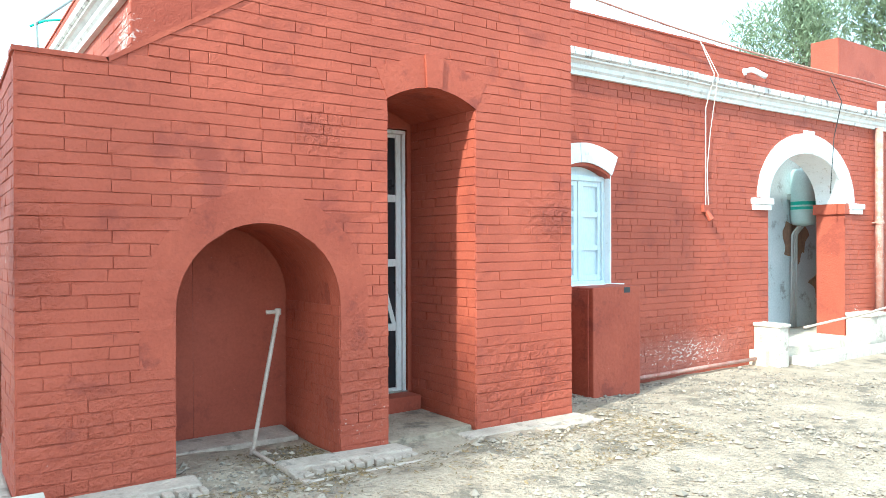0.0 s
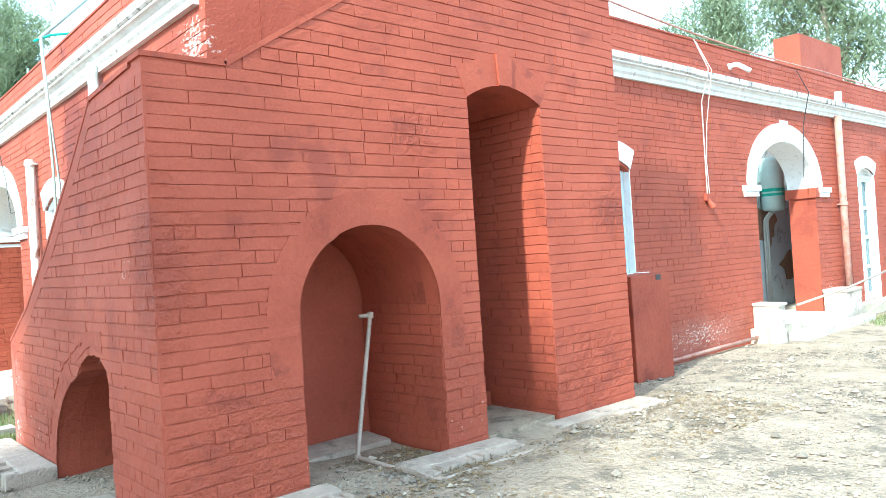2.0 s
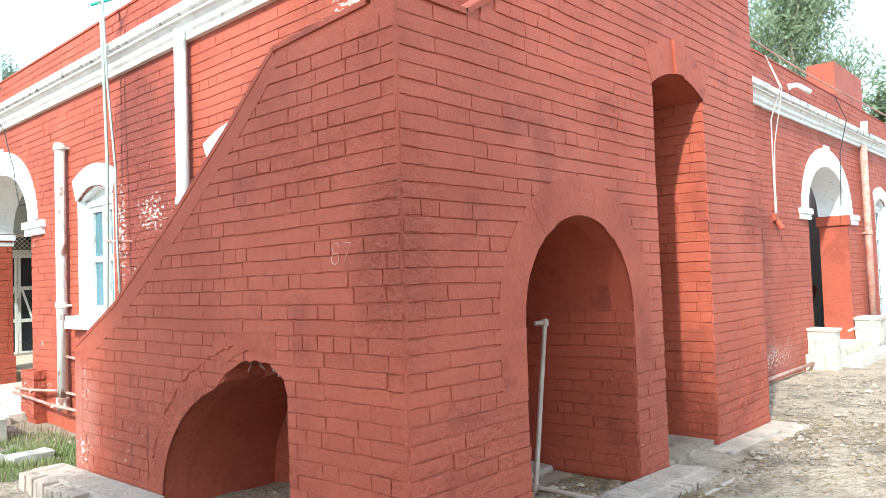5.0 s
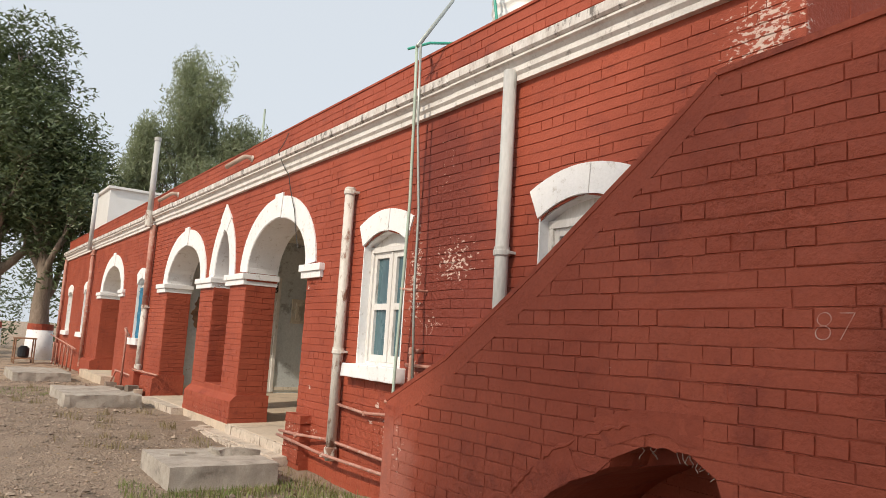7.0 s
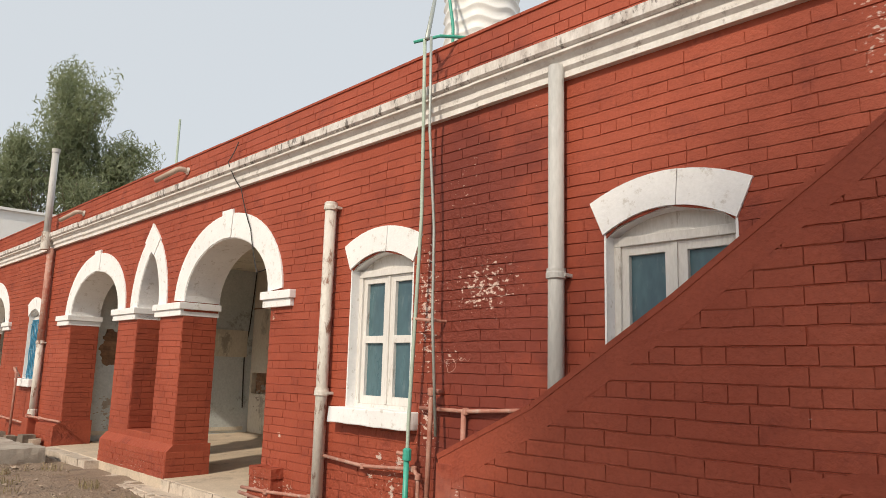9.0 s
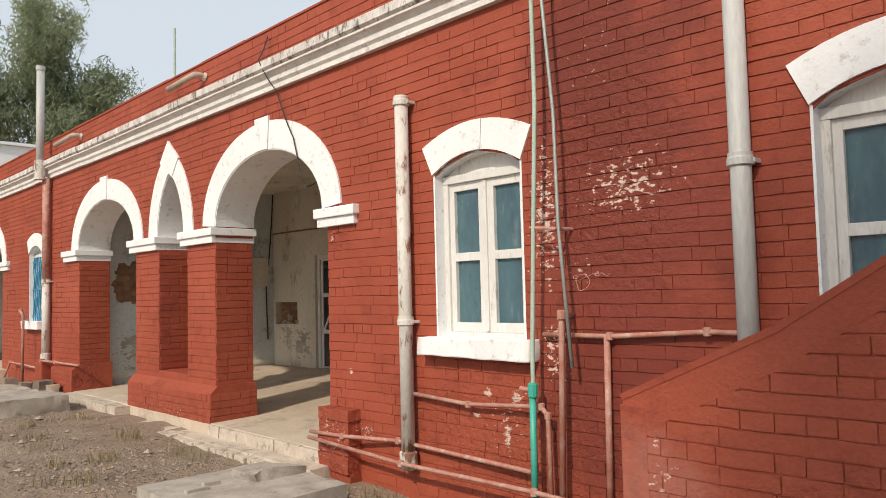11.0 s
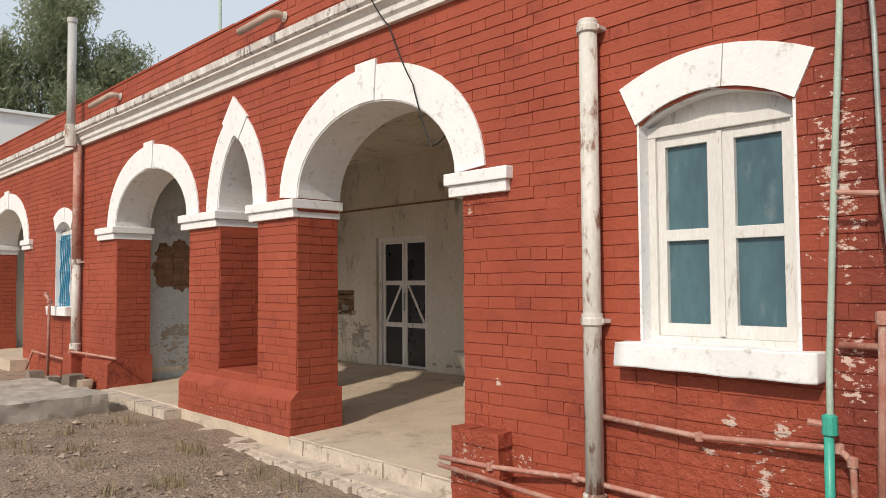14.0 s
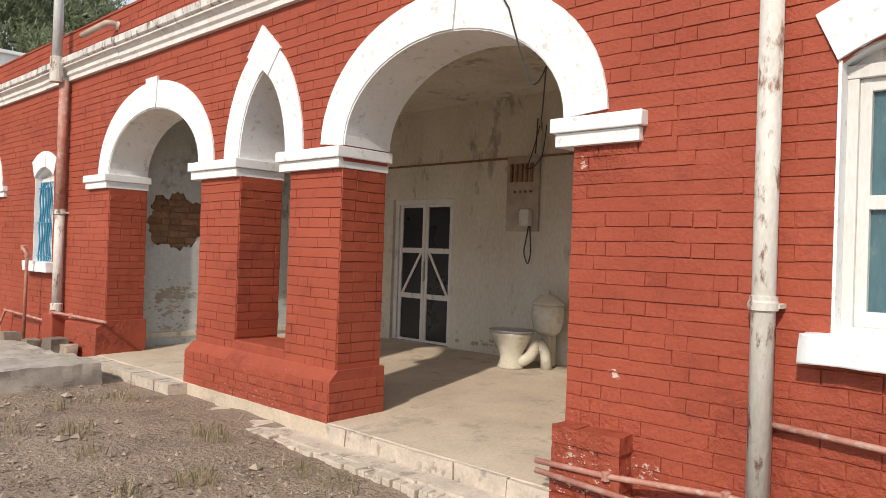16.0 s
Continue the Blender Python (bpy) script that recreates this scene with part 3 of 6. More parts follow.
# cornices: a stepped, stained moulding below the parapet
CORN = [(-0.02, 3.43), (0.05, 3.43), (0.05, 3.475), (0.075, 3.50), (0.075, 3.545), (0.10, 3.575), (0.13, 3.585), (0.13, 3.605), (-0.02, 3.605)]
DRIP = [(-0.02, 3.606), (0.135, 3.606), (0.155, 3.625), (0.155, 3.70), (-0.02, 3.71)]
for nm, pl, u0, u1 in (("cornice_west", FW, 6.05, 32.4), ("cornice_south", FS, 4.96, 19.0)):
    holder = thing(nm, "weathered white plaster cornice with black stains", "cornice", kind="structure")
    u, k = u0, 0
    while u < u1:
        v = min(u1, u + (3.1, 2.4, 3.7)[k % 3])
        jig = random.uniform(-0.004, 0.004)
        part("moulding", extrude(pl, u, v - 0.003, [(d + (jig if d > 0 else 0), z + jig) for d, z in CORN]), CORNICE_LOW, holder)
        part("drip_edge", extrude(pl, u, v - 0.003, [(d + (jig + random.uniform(-0.002, 0.002) if d > 0 else 0), z + jig) for d, z in DRIP]), CORNICE, holder, "black-stained drip edge")
        u, k = v, k + 1
# parapet coping
for nm, pl, u0, u1, top in (("coping_west", FW, 5.96, 32.3, TOP), ("coping_south", FS, 1.31, 19.0, TOP + 0.08)):
    bm = bmesh.new()
    u = u0
    while u < u1 - 0.02:
        v = min(u1, u + random.uniform(0.5, 1.3))
        pbox(pl, u, v - 0.006, top - 0.01, top + 0.012 + random.uniform(-0.004, 0.006), -DEEP + 0.02, 0.012, bm=bm)
        u = v
    tagged(part(nm, bm, RED_SMOOTH), "red-painted brick parapet coping", "coping", kind="structure")


# ---- white arches ----
def white_arch(pl, line, thick, key_w, parent, key_up=0.05, lining=True, depth=DEEP, peak=None):
    outer = offset(line, thick)
    n = len(line) - 1
    mid = n // 2
    k = key_w
    part("arch_ring", ring(pl, line, outer, 0, mid - k, -0.02, 0.022), WHITE, parent)
    part("arch_ring", ring(pl, line, outer, mid + k, n, -0.02, 0.022), WHITE, parent)
    a, b = mid - k, mid + k
    i0, i1, o0, o1 = line[a], line[b], offset(line, thick + key_up)[a], offset(line, thick + key_up)[b]
    shrink = lambda p, c: (p[0] + (0.007 if p[0] < c else -0.007), p[1])
    cu = line[mid][0]
    part("keystone", solid(pl, [[shrink(i0, cu)] + line[a + 1:b] + [shrink(i1, cu), shrink(o1, cu)] + ([(cu + 0.03, peak)] if peak else []) + [shrink(o0, cu)]], -0.02, 0.03), WHITE, parent, "white keystone with a cracked joint")
    if lining:
        part("soffit", ring(pl, offset(line, -0.012), line, 0, n, -depth - 0.005, 0.012), WHITE, parent)


def impost(pl, u0, u1, parent, z=2.17, depth=DEEP, wrap=True):
    bm = pbox(pl, u0, u1, z - 0.085, z, -depth - 0.04 if wrap else -0.03, 0.075, 0.008)
    pbox(pl, u0 + 0.025, u1 - 0.025, z - 0.165, z - 0.086, -depth - 0.02 if wrap else -0.03, 0.05, 0.006, bm=bm)
    part("impost", bm, WHITE, parent)


def pier_bricks(pl, u0, u1, z0, z1, parent, seed, near=True, merge=0.25):
    brickwork(pl, [rect(u0, u1, z0, z1)], z0, z1, parent, near=(u0 - 1, u1 + 1, z0 - 1, z1 + 1) if near else None, seed=seed, merge=merge)


arches = thing("arch_trim_west", "white limewashed arches with keystones and imposts", "arch trim", kind="structure")
white_arch(FW, ARCH_A, 0.285, 1, arches)
white_arch(FW, ARCH_N, 0.25, 2, arches, key_up=0.03, peak=3.325)
white_arch(FW, ARCH_C, 0.285, 1, arches)
white_arch(FW, ARCH_D, 0.285, 1, arches)
for u0, u1 in ((11.70, 12.29), (14.25, 15.10), (15.73, 16.62), (18.60, 19.27), (22.4, 22.95), (25.17, 25.8)):
    impost(FW, u0, u1, arches)
arches_s = thing("arch_trim_south", "white limewashed arch with keystone and imposts", "arch trim", kind="structure")
white_arch(FS, ARCH_S, 0.285, 1, arches_s)
impost(FS, 9.44, 9.91, arches_s)
impost(FS, 12.12, 12.56, arches_s, wrap=False)
part("impost", pbox(FS, 11.99, 12.2, 2.0, 2.165, -DEEP - 0.04, 0.03, 0.006), RED_SMOOTH, arches_s, "red-painted impost")

# ---- porch behind the west arches ----
fall = [(-1.195, -0.2), (-1.195, 0.040), (-1.21, 0.050), (-4.9, 0.132), (-4.9, -0.2)]
porch_floor = part("porch_floor", extrude(Plane("W", 0.0), 12.0, 19.0, fall), FLOOR)
tagged(porch_floor, "bare cement porch floor, dusty, falling to the yard", "floor", kind="structure")
step_edge = thing("porch_step", "low worn cement step with a chipped edge", "step", kind="structure")
y_ = 12.02
while y_ < 16.3:
    y2 = min(16.35, y_ + random.uniform(0.7, 1.2))
    part("tread", lumpy(0.985, 1.215, y_, y2 - 0.008, -0.25, -0.07 + random.uniform(-0.008, 0.008), y_, 10, 0.012), CREAM, step_edge)
    y_ = y2
y_ = 11.95
while y_ < 16.4:
    wide = random.uniform(0.062, 0.085)
    part("brick", box(bmesh.new(), 0.90 + random.uniform(-0.018, 0.012), 0.99, y_, y_ + wide, -0.25, -0.075 + random.uniform(-0.014, 0.008), 0.008, 0.006), CREAM, step_edge)
    y_ += wide + 0.006
y_ = 12.02
while y_ < 14.2:
    y2 = min(14.22, y_ + random.uniform(0.22, 0.5))
    part("riser", lumpy(1.165 + random.uniform(-0.008, 0.008), 1.202, y_, y2 - 0.005, -0.15, 0.047 + random.uniform(-0.006, 0.002), y_, 6, 0.010), CREAM, step_edge, "chipped cement riser")
    y_ = y2
y_ = 16.42
while y_ < 18.5:
    y2 = min(18.55, y_ + random.uniform(0.3, 0.6))
    part("tread", lumpy(1.0 + random.uniform(-0.01, 0.01), 1.202, y_, y2 - 0.006, -0.25, 0.044 + random.uniform(-0.008, 0.002), y_, 7, 0.012), CREAM, step_edge)
    y_ = y2
PB, PN = Plane("W", 4.80), Plane("S", 18.85)
DOOR = (16.35, 17.50, 2.09)
wall_porch = part("wall_porch_back", solid(PB, [[(11.5, 0), (DOOR[0], 0), (DOOR[0], DOOR[2]), (DOOR[1], DOOR[2]), (DOOR[1], 0), (19.0, 0), (19.0, 3.45), (11.5, 3.45)], [(18.06, 0.88), (18.78, 0.88), (18.78, 1.28), (18.06, 1.28)]], -0.3, 0), PLASTER)
tagged(wall_porch, "dirty white plaster porch wall with damp stains", "wall", kind="structure")
patch_line = [(2.26 + 0.40 * math.cos(a) * (1 + 0.3 * noise.noise(Vector((math.cos(a) * 2, math.sin(a) * 2, 5))) + 0.22 * noise.noise(Vector((math.cos(a) * 7, math.sin(a) * 7, 8)))), 1.66 + 0.34 * math.sin(a) * (1 + 0.35 * noise.noise(Vector((math.cos(a) * 2.5, math.sin(a) * 2.5, 1))) + 0.22 * noise.noise(Vector((math.cos(a) * 8, math.sin(a) * 8, 2))))) for a in (2 * math.pi * k / 64 for k in range(64))]
wall_porch_n = part("wall_porch_north", solid(PN, [rect(1.755, 4.8, 0, 3.45), patch_line, rect(2.85, 3.68, FLOOR_Z, 2.52)], -0.02, 0), PLASTER_BLUE)
tagged(wall_porch_n, "pale blue plaster wall with fallen patches", "wall", kind="structure")
part("backing", pbox(PN, 1.755, 4.8, 0, 3.45, -0.3, -0.045), BARE_BRICK, wall_porch_n, "bare brick where the plaster fell")
brickwork(Plane("S", 18.895), [patch_line], 0.9, 2.3, wall_porch_n, mat=BARE_BRICK, merge=0.1, proud=0.02, seed=71)
tagged(part("wall_porch_south", box(bmesh.new(), 1.755, 4.8, 11.6, 12.0, 0, 3.45), PLASTER), "dirty white plaster wall", "wall", kind="structure")
tagged(part("ceiling", box(bmesh.new(), 1.755, 4.8, 12.0, 18.85, 3.3, 3.44), PLASTER), "dirty white plaster ceiling", "ceiling", kind="structure")
part("niche_back", pbox(PB, 18.0, 18.84, 0.8, 1.4, -0.29, -0.14), BARE_BRICK, wall_porch)
brickwork(Plane("W", 4.93), [rect(18.06, 18.78, 0.88, 1.28)], 0.88, 1.25, wall_porch, mat=BARE_BRICK, merge=0.1, proud=0.03, seed=72)
part("dado_line", pbox(PB, 12.0, 18.84, 2.54, 2.565, -0.005, 0.018, 0.004), BARE_BRICK, wall_porch, "thin conduit ledge")
# loose plaster lower down on the north wall
for u0, u1 in ((1.78, 2.84), (3.70, 4.7)):
    part("skirting_crust", pbox(PN, u0, u1, 0.17, 0.24, -0.003, 0.02, 0.006), PLASTER, wall_porch_n)
# the far arch opens on a shallow recess
far_porch = part("wall_recess", box(bmesh.new(), 1.755, 3.0, 25.5, 25.7, -0.2, 3.45), PLASTER_BLUE)
tagged(far_porch, "pale plaster wall of a recess", "wall", kind="structure")
tagged(part("wall_recess_back", box(bmesh.new(), 3.0, 3.2, 22, 25.7, -0.2, 3.45), PLASTER), "dirty plaster wall", "wall", kind="structure")
tagged(part("wall_recess_side", box(bmesh.new(), 1.755, 3.0, 22.3, 22.5, -0.2, 3.45), PLASTER), "dirty plaster wall", "wall", kind="structure")
tagged(part("floor_recess", box(bmesh.new(), 1.0, 3.0, 22.5, 25.5, -0.25, 0.14), FLOOR), "cement floor of a recess", "floor", kind="structure")
# recess behind the south arch
tagged(part("wall_south_recess_back", box(bmesh.new(), 9.2, 15.5, 7.1, 7.3, -0.4, 3.45), PLASTER_BLUE), "pale plaster wall with dark damp patches", "wall", kind="structure")
tagged(part("wall_south_recess_side", box(bmesh.new(), 9.2, 9.4, 6.41, 8.0, -0.4, 3.45), PLASTER), "dirty plaster wall", "wall", kind="structure")
tagged(part("wall_south_recess_end", box(bmesh.new(), 15.3, 15.5, 6.41, 8.0, -0.4, 3.45), PLASTER_BLUE), "dirty plaster wall", "wall", kind="structure")
tagged(part("floor_south_recess", box(bmesh.new(), 9.4, 15.3, 5.7, 8.0, -0.4, 0.06), FLOOR), "cement floor of a recess", "floor", kind="structure")
for cu, cz, ru, rz, sd in ((12.62, 1.62, 0.38, 0.36, 2), (13.62, 0.80, 0.48, 0.26, 6), (11.4, 2.3, 0.3, 0.5, 9)):
    outline = [(cu + ru * math.cos(a) * (1 + 0.5 * noise.noise(Vector((math.cos(a) * 2, math.sin(a) * 2, sd)))), cz + rz * math.sin(a) * (1 + 0.5 * noise.noise(Vector((math.cos(a) * 2, math.sin(a) * 2, sd + 5))))) for a in (2 * math.pi * k / 36 for k in range(36))]
    tagged(part("plaster_patch", solid(Plane("S", 7.1), [outline], -0.01, 0.008), BARE_BRICK), "dark bare patch on a plaster wall", "wall patch", kind="structure")

# ---- plinths of the piers ----
plinth = thing("plinth_piers", "red-painted brick plinth with a sloping top", "plinth", kind="structure")
part("core", extrude(FW, 14.245, 16.50, [(-DEEP - 0.02, -0.3), (0.095, -0.3), (0.095, 0.345), (0.085, 0.36), (0.01, 0.435), (-DEEP - 0.02, 0.435)]), RED_SMOOTH, plinth)
part("sill", pbox(FW, 14.96, 15.76, 0.42, 0.52, -DEEP + 0.01, 0.01, 0.012), RED_SMOOTH, plinth)
pier_bricks(Plane("W", 1.205), 14.245, 16.50, -0.13, 0.35, plinth, 5, merge=0.45)
pier_bricks(Plane("S", 14.245), 1.205, 1.77, -0.13, 0.35, plinth, 6)
part("chipped_block", lumpy(1.175, 1.31, 11.735, 12.165, -0.2, 0.415, 7, 9, 0.012), RED_SMOOTH, plinth, "crumbling brick stub")
for k, (ua, ub) in enumerate(((11.73, 12.16), (11.73, 11.93), (11.94, 12.17), (11.725, 12.165), (11.73, 11.86), (11.87, 12.15), (11.73, 11.99), (12.0, 12.16))):
    lo_ = (-0.09, 0.06, 0.06, 0.14, 0.22, 0.22, 0.335, 0.335)[k]
    part("brick", lumpy(1.155 + 0.006 * (k % 3), 1.305, ua, ub, lo_, lo_ + (0.14 if k == 0 else 0.074 if k < 3 else 0.073 if k == 3 else 0.108 if k < 6 else 0.095), 90 + k, 4, 0.012), RED_SMOOTH, plinth)
part("core", extrude(FW, 18.58, 19.55, [(-DEEP - 0.02, -0.3), (0.12, -0.3), (0.12, 0.36), (0.0, 0.44), (-DEEP - 0.02, 0.44)]), RED_SMOOTH, plinth)
pier_bricks(Plane("W", 1.18), 18.58, 19.55, -0.13, 0.35, plinth, 9, near=False)
part("block", pbox(FW, 19.78, 20.14, -0.2, 0.42, 0, 0.2, 0.02), RED_SMOOTH, plinth)
part("core", extrude(FW, 25.15, 26.7, [(-DEEP, -0.3), (0.14, -0.3), (0.14, 0.36), (0.0, 0.42), (-DEEP, 0.42)]), RED_SMOOTH, plinth)


# ---- windows ----
def window(name, pl, u0, u1, label, sill=1.04, spring=2.29, rise=0.13, wood=WOOD, panes=(2,), pane_mat=TEAL, grille=False, ledge=True, set_back=0.10):
    w_ = thing(name, label, "window", kind="structure")
    fr = 0.048
    d0, d1 = -set_back - 0.07, -set_back
    top = flat_arch(u0, u1, spring, rise)
    # white surround: arch ring, reveals
    low, high = flat_arch(u0, u1, spring, rise), flat_arch(u0 - 0.10, u1 + 0.10, spring + 0.22, rise + 0.0)
    part("arch_ring", solid(pl, [low[:6] + [(x, z) for x, z in high[:6]][::-1]], -0.02, 0.022), WHITE, w_)
    part("arch_ring", solid(pl, [[(x + (0.004 if i == 0 else 0), z) for i, (x, z) in enumerate(low[5:])] + high[5:][::-1][:-1] + [(high[5][0] + 0.004, high[5][1])]], -0.02, 0.026), WHITE, w_)
    part("reveal", pbox(pl, u0 - 0.001, u0 + 0.014, sill, spring, -set_back - 0.08, 0.008), WHITE, w_)
    part("reveal", pbox(pl, u1 - 0.014, u1 + 0.001, sill, spring, -set_back - 0.08, 0.008), WHITE, w_)
    part("soffit", solid(pl, [top + offset(top, -0.012)[::-1]], -set_back - 0.08, -0.021), WHITE, w_)
    if ledge:
        (xa, ya, _), (xb, yb, _) = pl.p(u0 - 0.10, sill, -set_back - 0.1), pl.p(u1 + 0.10, sill, 0.12)
        part("sill", lumpy(min(xa, xb), max(xa, xb), min(ya, yb), max(ya, yb), sill - 0.11, sill + 0.03, u0, 12, 0.014), WHITE, w_, "thick white plaster sill", smooth=True)
    # frame with a fanlight board
    head = spring - 0.07
    bm = pbox(pl, u0 + 0.014, u0 + 0.014 + fr, sill, head, d0, d1 + 0.02, 0.004)
    pbox(pl, u1 - 0.014 - fr, u1 - 0.014, sill, head, d0, d1 + 0.02, 0.004, bm=bm)
    pbox(pl, u0 + 0.014, u1 - 0.014, sill - 0.004, sill + 0.06, d0, d1 + 0.025, 0.004, bm=bm)
    pbox(pl, u0 + 0.014, u1 - 0.014, head, head + 0.06, d0, d1 + 0.025, 0.004, bm=bm)
    part("frame", bm, wood, w_)
    part("fanlight", solid(pl, [[(u0 + 0.014, head + 0.055), (u1 - 0.014, head + 0.055)] + [(min(u1 - 0.014, max(u0 + 0.014, x)), z - 0.012) for x, z in top][::-1]], d0, d1 - 0.015), wood, w_, "white boarded window head")
    mid = (u0 + u1) / 2
    for a, b, sa, sb in ((u0 + 0.014 + fr, mid - 0.003, 0.05, 0.072), (mid + 0.003, u1 - 0.014 - fr, 0.072, 0.05)):
        bm = pbox(pl, a, a + sa, sill + 0.06, head, d0 + 0.015, d1, 0.004)
        pbox(pl, b - sb, b, sill + 0.06, head, d0 + 0.015, d1, 0.004, bm=bm)
        n = panes[0]
        zs = [sill + 0.06 + (head - sill - 0.06) * k / n for k in range(n + 1)]
        for k, z in enumerate(zs):
            lo, hi = (z, z + 0.07) if k == 0 else ((z - 0.06, z) if k == n else (z - 0.032, z + 0.032))
            pbox(pl, a + sa - 0.003, b - sb + 0.003, lo, hi, d0 + 0.017, d1 - 0.002, 0.004, bm=bm)
        sash = part("sash", bm, wood, w_)
        for lo, hi in zip(zs, zs[1:]):
            part("pane", pbox(pl, a + sa - 0.005, b - sb + 0.005, lo + 0.025, hi - 0.025, d0 + 0.03, d0 + 0.038), pane_mat, sash, "dusty blue-green pane")
    part("cover_strip", pbox(pl, mid - 0.014, mid + 0.014, sill + 0.07, head - 0.01, d1, d1 + 0.014, 0.003), wood, w_)
    if grille:
        bm = bmesh.new()
        for k in range(7):
            u = u0 + 0.08 + (u1 - u0 - 0.16) * k / 6
            tube([pl.p(u + 0.02 * math.sin(z_ * 18 + k), sill + z_ * (head - sill), -0.045) for z_ in (j / 24 for j in range(25))], 0.013, 5, bm)
        for z in (sill + 0.1, (sill + head) / 2, head - 0.08):
            tube([pl.p(u0 + 0.02, z, -0.04), pl.p(u1 - 0.02, z, -0.04)], 0.01, 5, bm)
        part("grille", bm, GRILLE, w_, "blue wavy iron grille")
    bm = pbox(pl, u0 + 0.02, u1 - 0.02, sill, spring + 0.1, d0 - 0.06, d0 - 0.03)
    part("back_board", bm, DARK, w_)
    return w_


W_LABEL = "white wooden casement window with blue-green panes, arched white head"
window("window_1", FW, *WINDOWS_W[0], W_LABEL)
window("window_2", FW, *WINDOWS_W[1], W_LABEL + " and thick sill")
window("window_3", FW, *WINDOWS_W[2], "white arched window behind a blue iron grille", grille=True, spring=2.24)
window("window_4", FW, *WINDOWS_W[3], W_LABEL, spring=2.2)
window("window_5", FW, *WINDOWS_W[4], W_LABEL, spring=2.2)
window("window_6", FS, *WINDOWS_S[0], "pale blue wooden shutter window with arched white head", wood=WOOD_BLUE, panes=(3,), pane_mat=WOOD_BLUE, spring=2.33)
window("window_7", FS, *WINDOWS_S[1], "tall white window with blue-green panes", spring=2.45, sill=0.06, panes=(4,), ledge=False)


# ---- doors ----
def glazed_door(name, pl, u0, u1, z0, z1, label, rows=3, wood=WOOD, d=-0.08, brace=True, fr=0.07):
    g = thing(name, label, "door", kind="structure")
    bm = pbox(pl, u0, u0 + fr, z0, z1, d - 0.05, d + 0.03, 0.004)
    pbox(pl, u1 - fr, u1, z0, z1, d - 0.05, d + 0.03, 0.004, bm=bm)
    pbox(pl, u0, u1, z1 - fr, z1 + 0.002, d - 0.05, d + 0.034, 0.004, bm=bm)
    part("frame", bm, wood, g)
    mid = (u0 + u1) / 2
    z1 -= fr
    for a, b, sgn in ((u0 + fr, mid - 0.003, 1), (mid + 0.003, u1 - fr, -1)):
        st = 0.055
        bm = pbox(pl, a, a + st, z0 + 0.01, z1, d - 0.03, d, 0.003)
        pbox(pl, b - st, b, z0 + 0.01, z1, d - 0.03, d, 0.003, bm=bm)
        zs = [z0 + 0.01 + (z1 - z0 - 0.01) * k / rows for k in range(rows + 1)]
        for z in zs:
            pbox(pl, a + st - 0.004, b - st + 0.004, max(z0 + 0.01, z - 0.035), min(z1, z + 0.035), d - 0.028, d - 0.002, 0.003, bm=bm)
        leaf = part("leaf", bm, wood, g)
        for lo, hi in zip(zs, zs[1:]):
            part("panel", pbox(pl, a + st - 0.006, b - st + 0.006, lo + 0.03, hi - 0.03, d - 0.024, d - 0.016), DARK, leaf, "dark glazed panel")
        if brace:
            lo, hi = zs[1] + 0.035, zs[2] - 0.035
            (ua, ub) = (a + st, b - st) if sgn > 0 else (b - st, a + st)
            w_ = 0.045 * sgn
            part("brace", solid(pl, [[(ua, lo), (ua + w_, lo), (ub, hi), (ub - w_, hi)]], d - 0.014, d - 0.003), wood, leaf, "white diagonal brace")
    part("bolt", pbox(pl, mid - 0.012, mid + 0.012, z0 + 0.85, z0 + 1.12, d, d + 0.02, 0.003), GALV, g, "iron bolt")
    part("threshold", pbox(pl, u0 + 0.002, u1 - 0.002, z0 - 0.02, z0 + 0.012, d - 0.06, d + 0.06), CONCRETE, g)
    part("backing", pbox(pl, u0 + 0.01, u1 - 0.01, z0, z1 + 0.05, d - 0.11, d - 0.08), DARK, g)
    return g


glazed_door("door_1", PB, DOOR[0], DOOR[1], FLOOR_Z, DOOR[2], "closed white double door with dark panels and diagonal braces")
door_3 = glazed_door("door_3", PN, 2.852, 3.678, FLOOR_Z, 2.15, "closed white door with dark panels below a lattice fanlight", d=0.0)
part("fanlight_frame", solid(PN, [rect(2.852, 3.678, 2.152, 2.518), rect(2.91, 3.62, 2.20, 2.47)], -0.04, 0.03), WOOD, door_3)
lattice = bmesh.new()
for k in range(9):
    u = 2.91 + 0.71 * k / 8
    for s_ in (1, -1):
        ub = min(3.62, max(2.91, u + 0.27 * s_))
        tube([PN.p(u, 2.20, -0.005), PN.p(ub, 2.20 + abs(ub - u), -0.005)] if abs(ub - u) > 0.02 else [PN.p(u, 2.20, -0.005), PN.p(u, 2.24, -0.005)], 0.007, 5, lattice)
part("lattice", lattice, WOOD, door_3, "weathered lattice")
part("fanlight_pane", pbox(PN, 2.9, 3.63, 2.19, 2.48, -0.035, -0.02), DARK, door_3)
glazed_door("door_2", FS, 3.05, 3.77, 0.12, 2.61, "closed weathered white door with dark glazed panels", rows=4, d=-0.05, brace=True, fr=0.035)

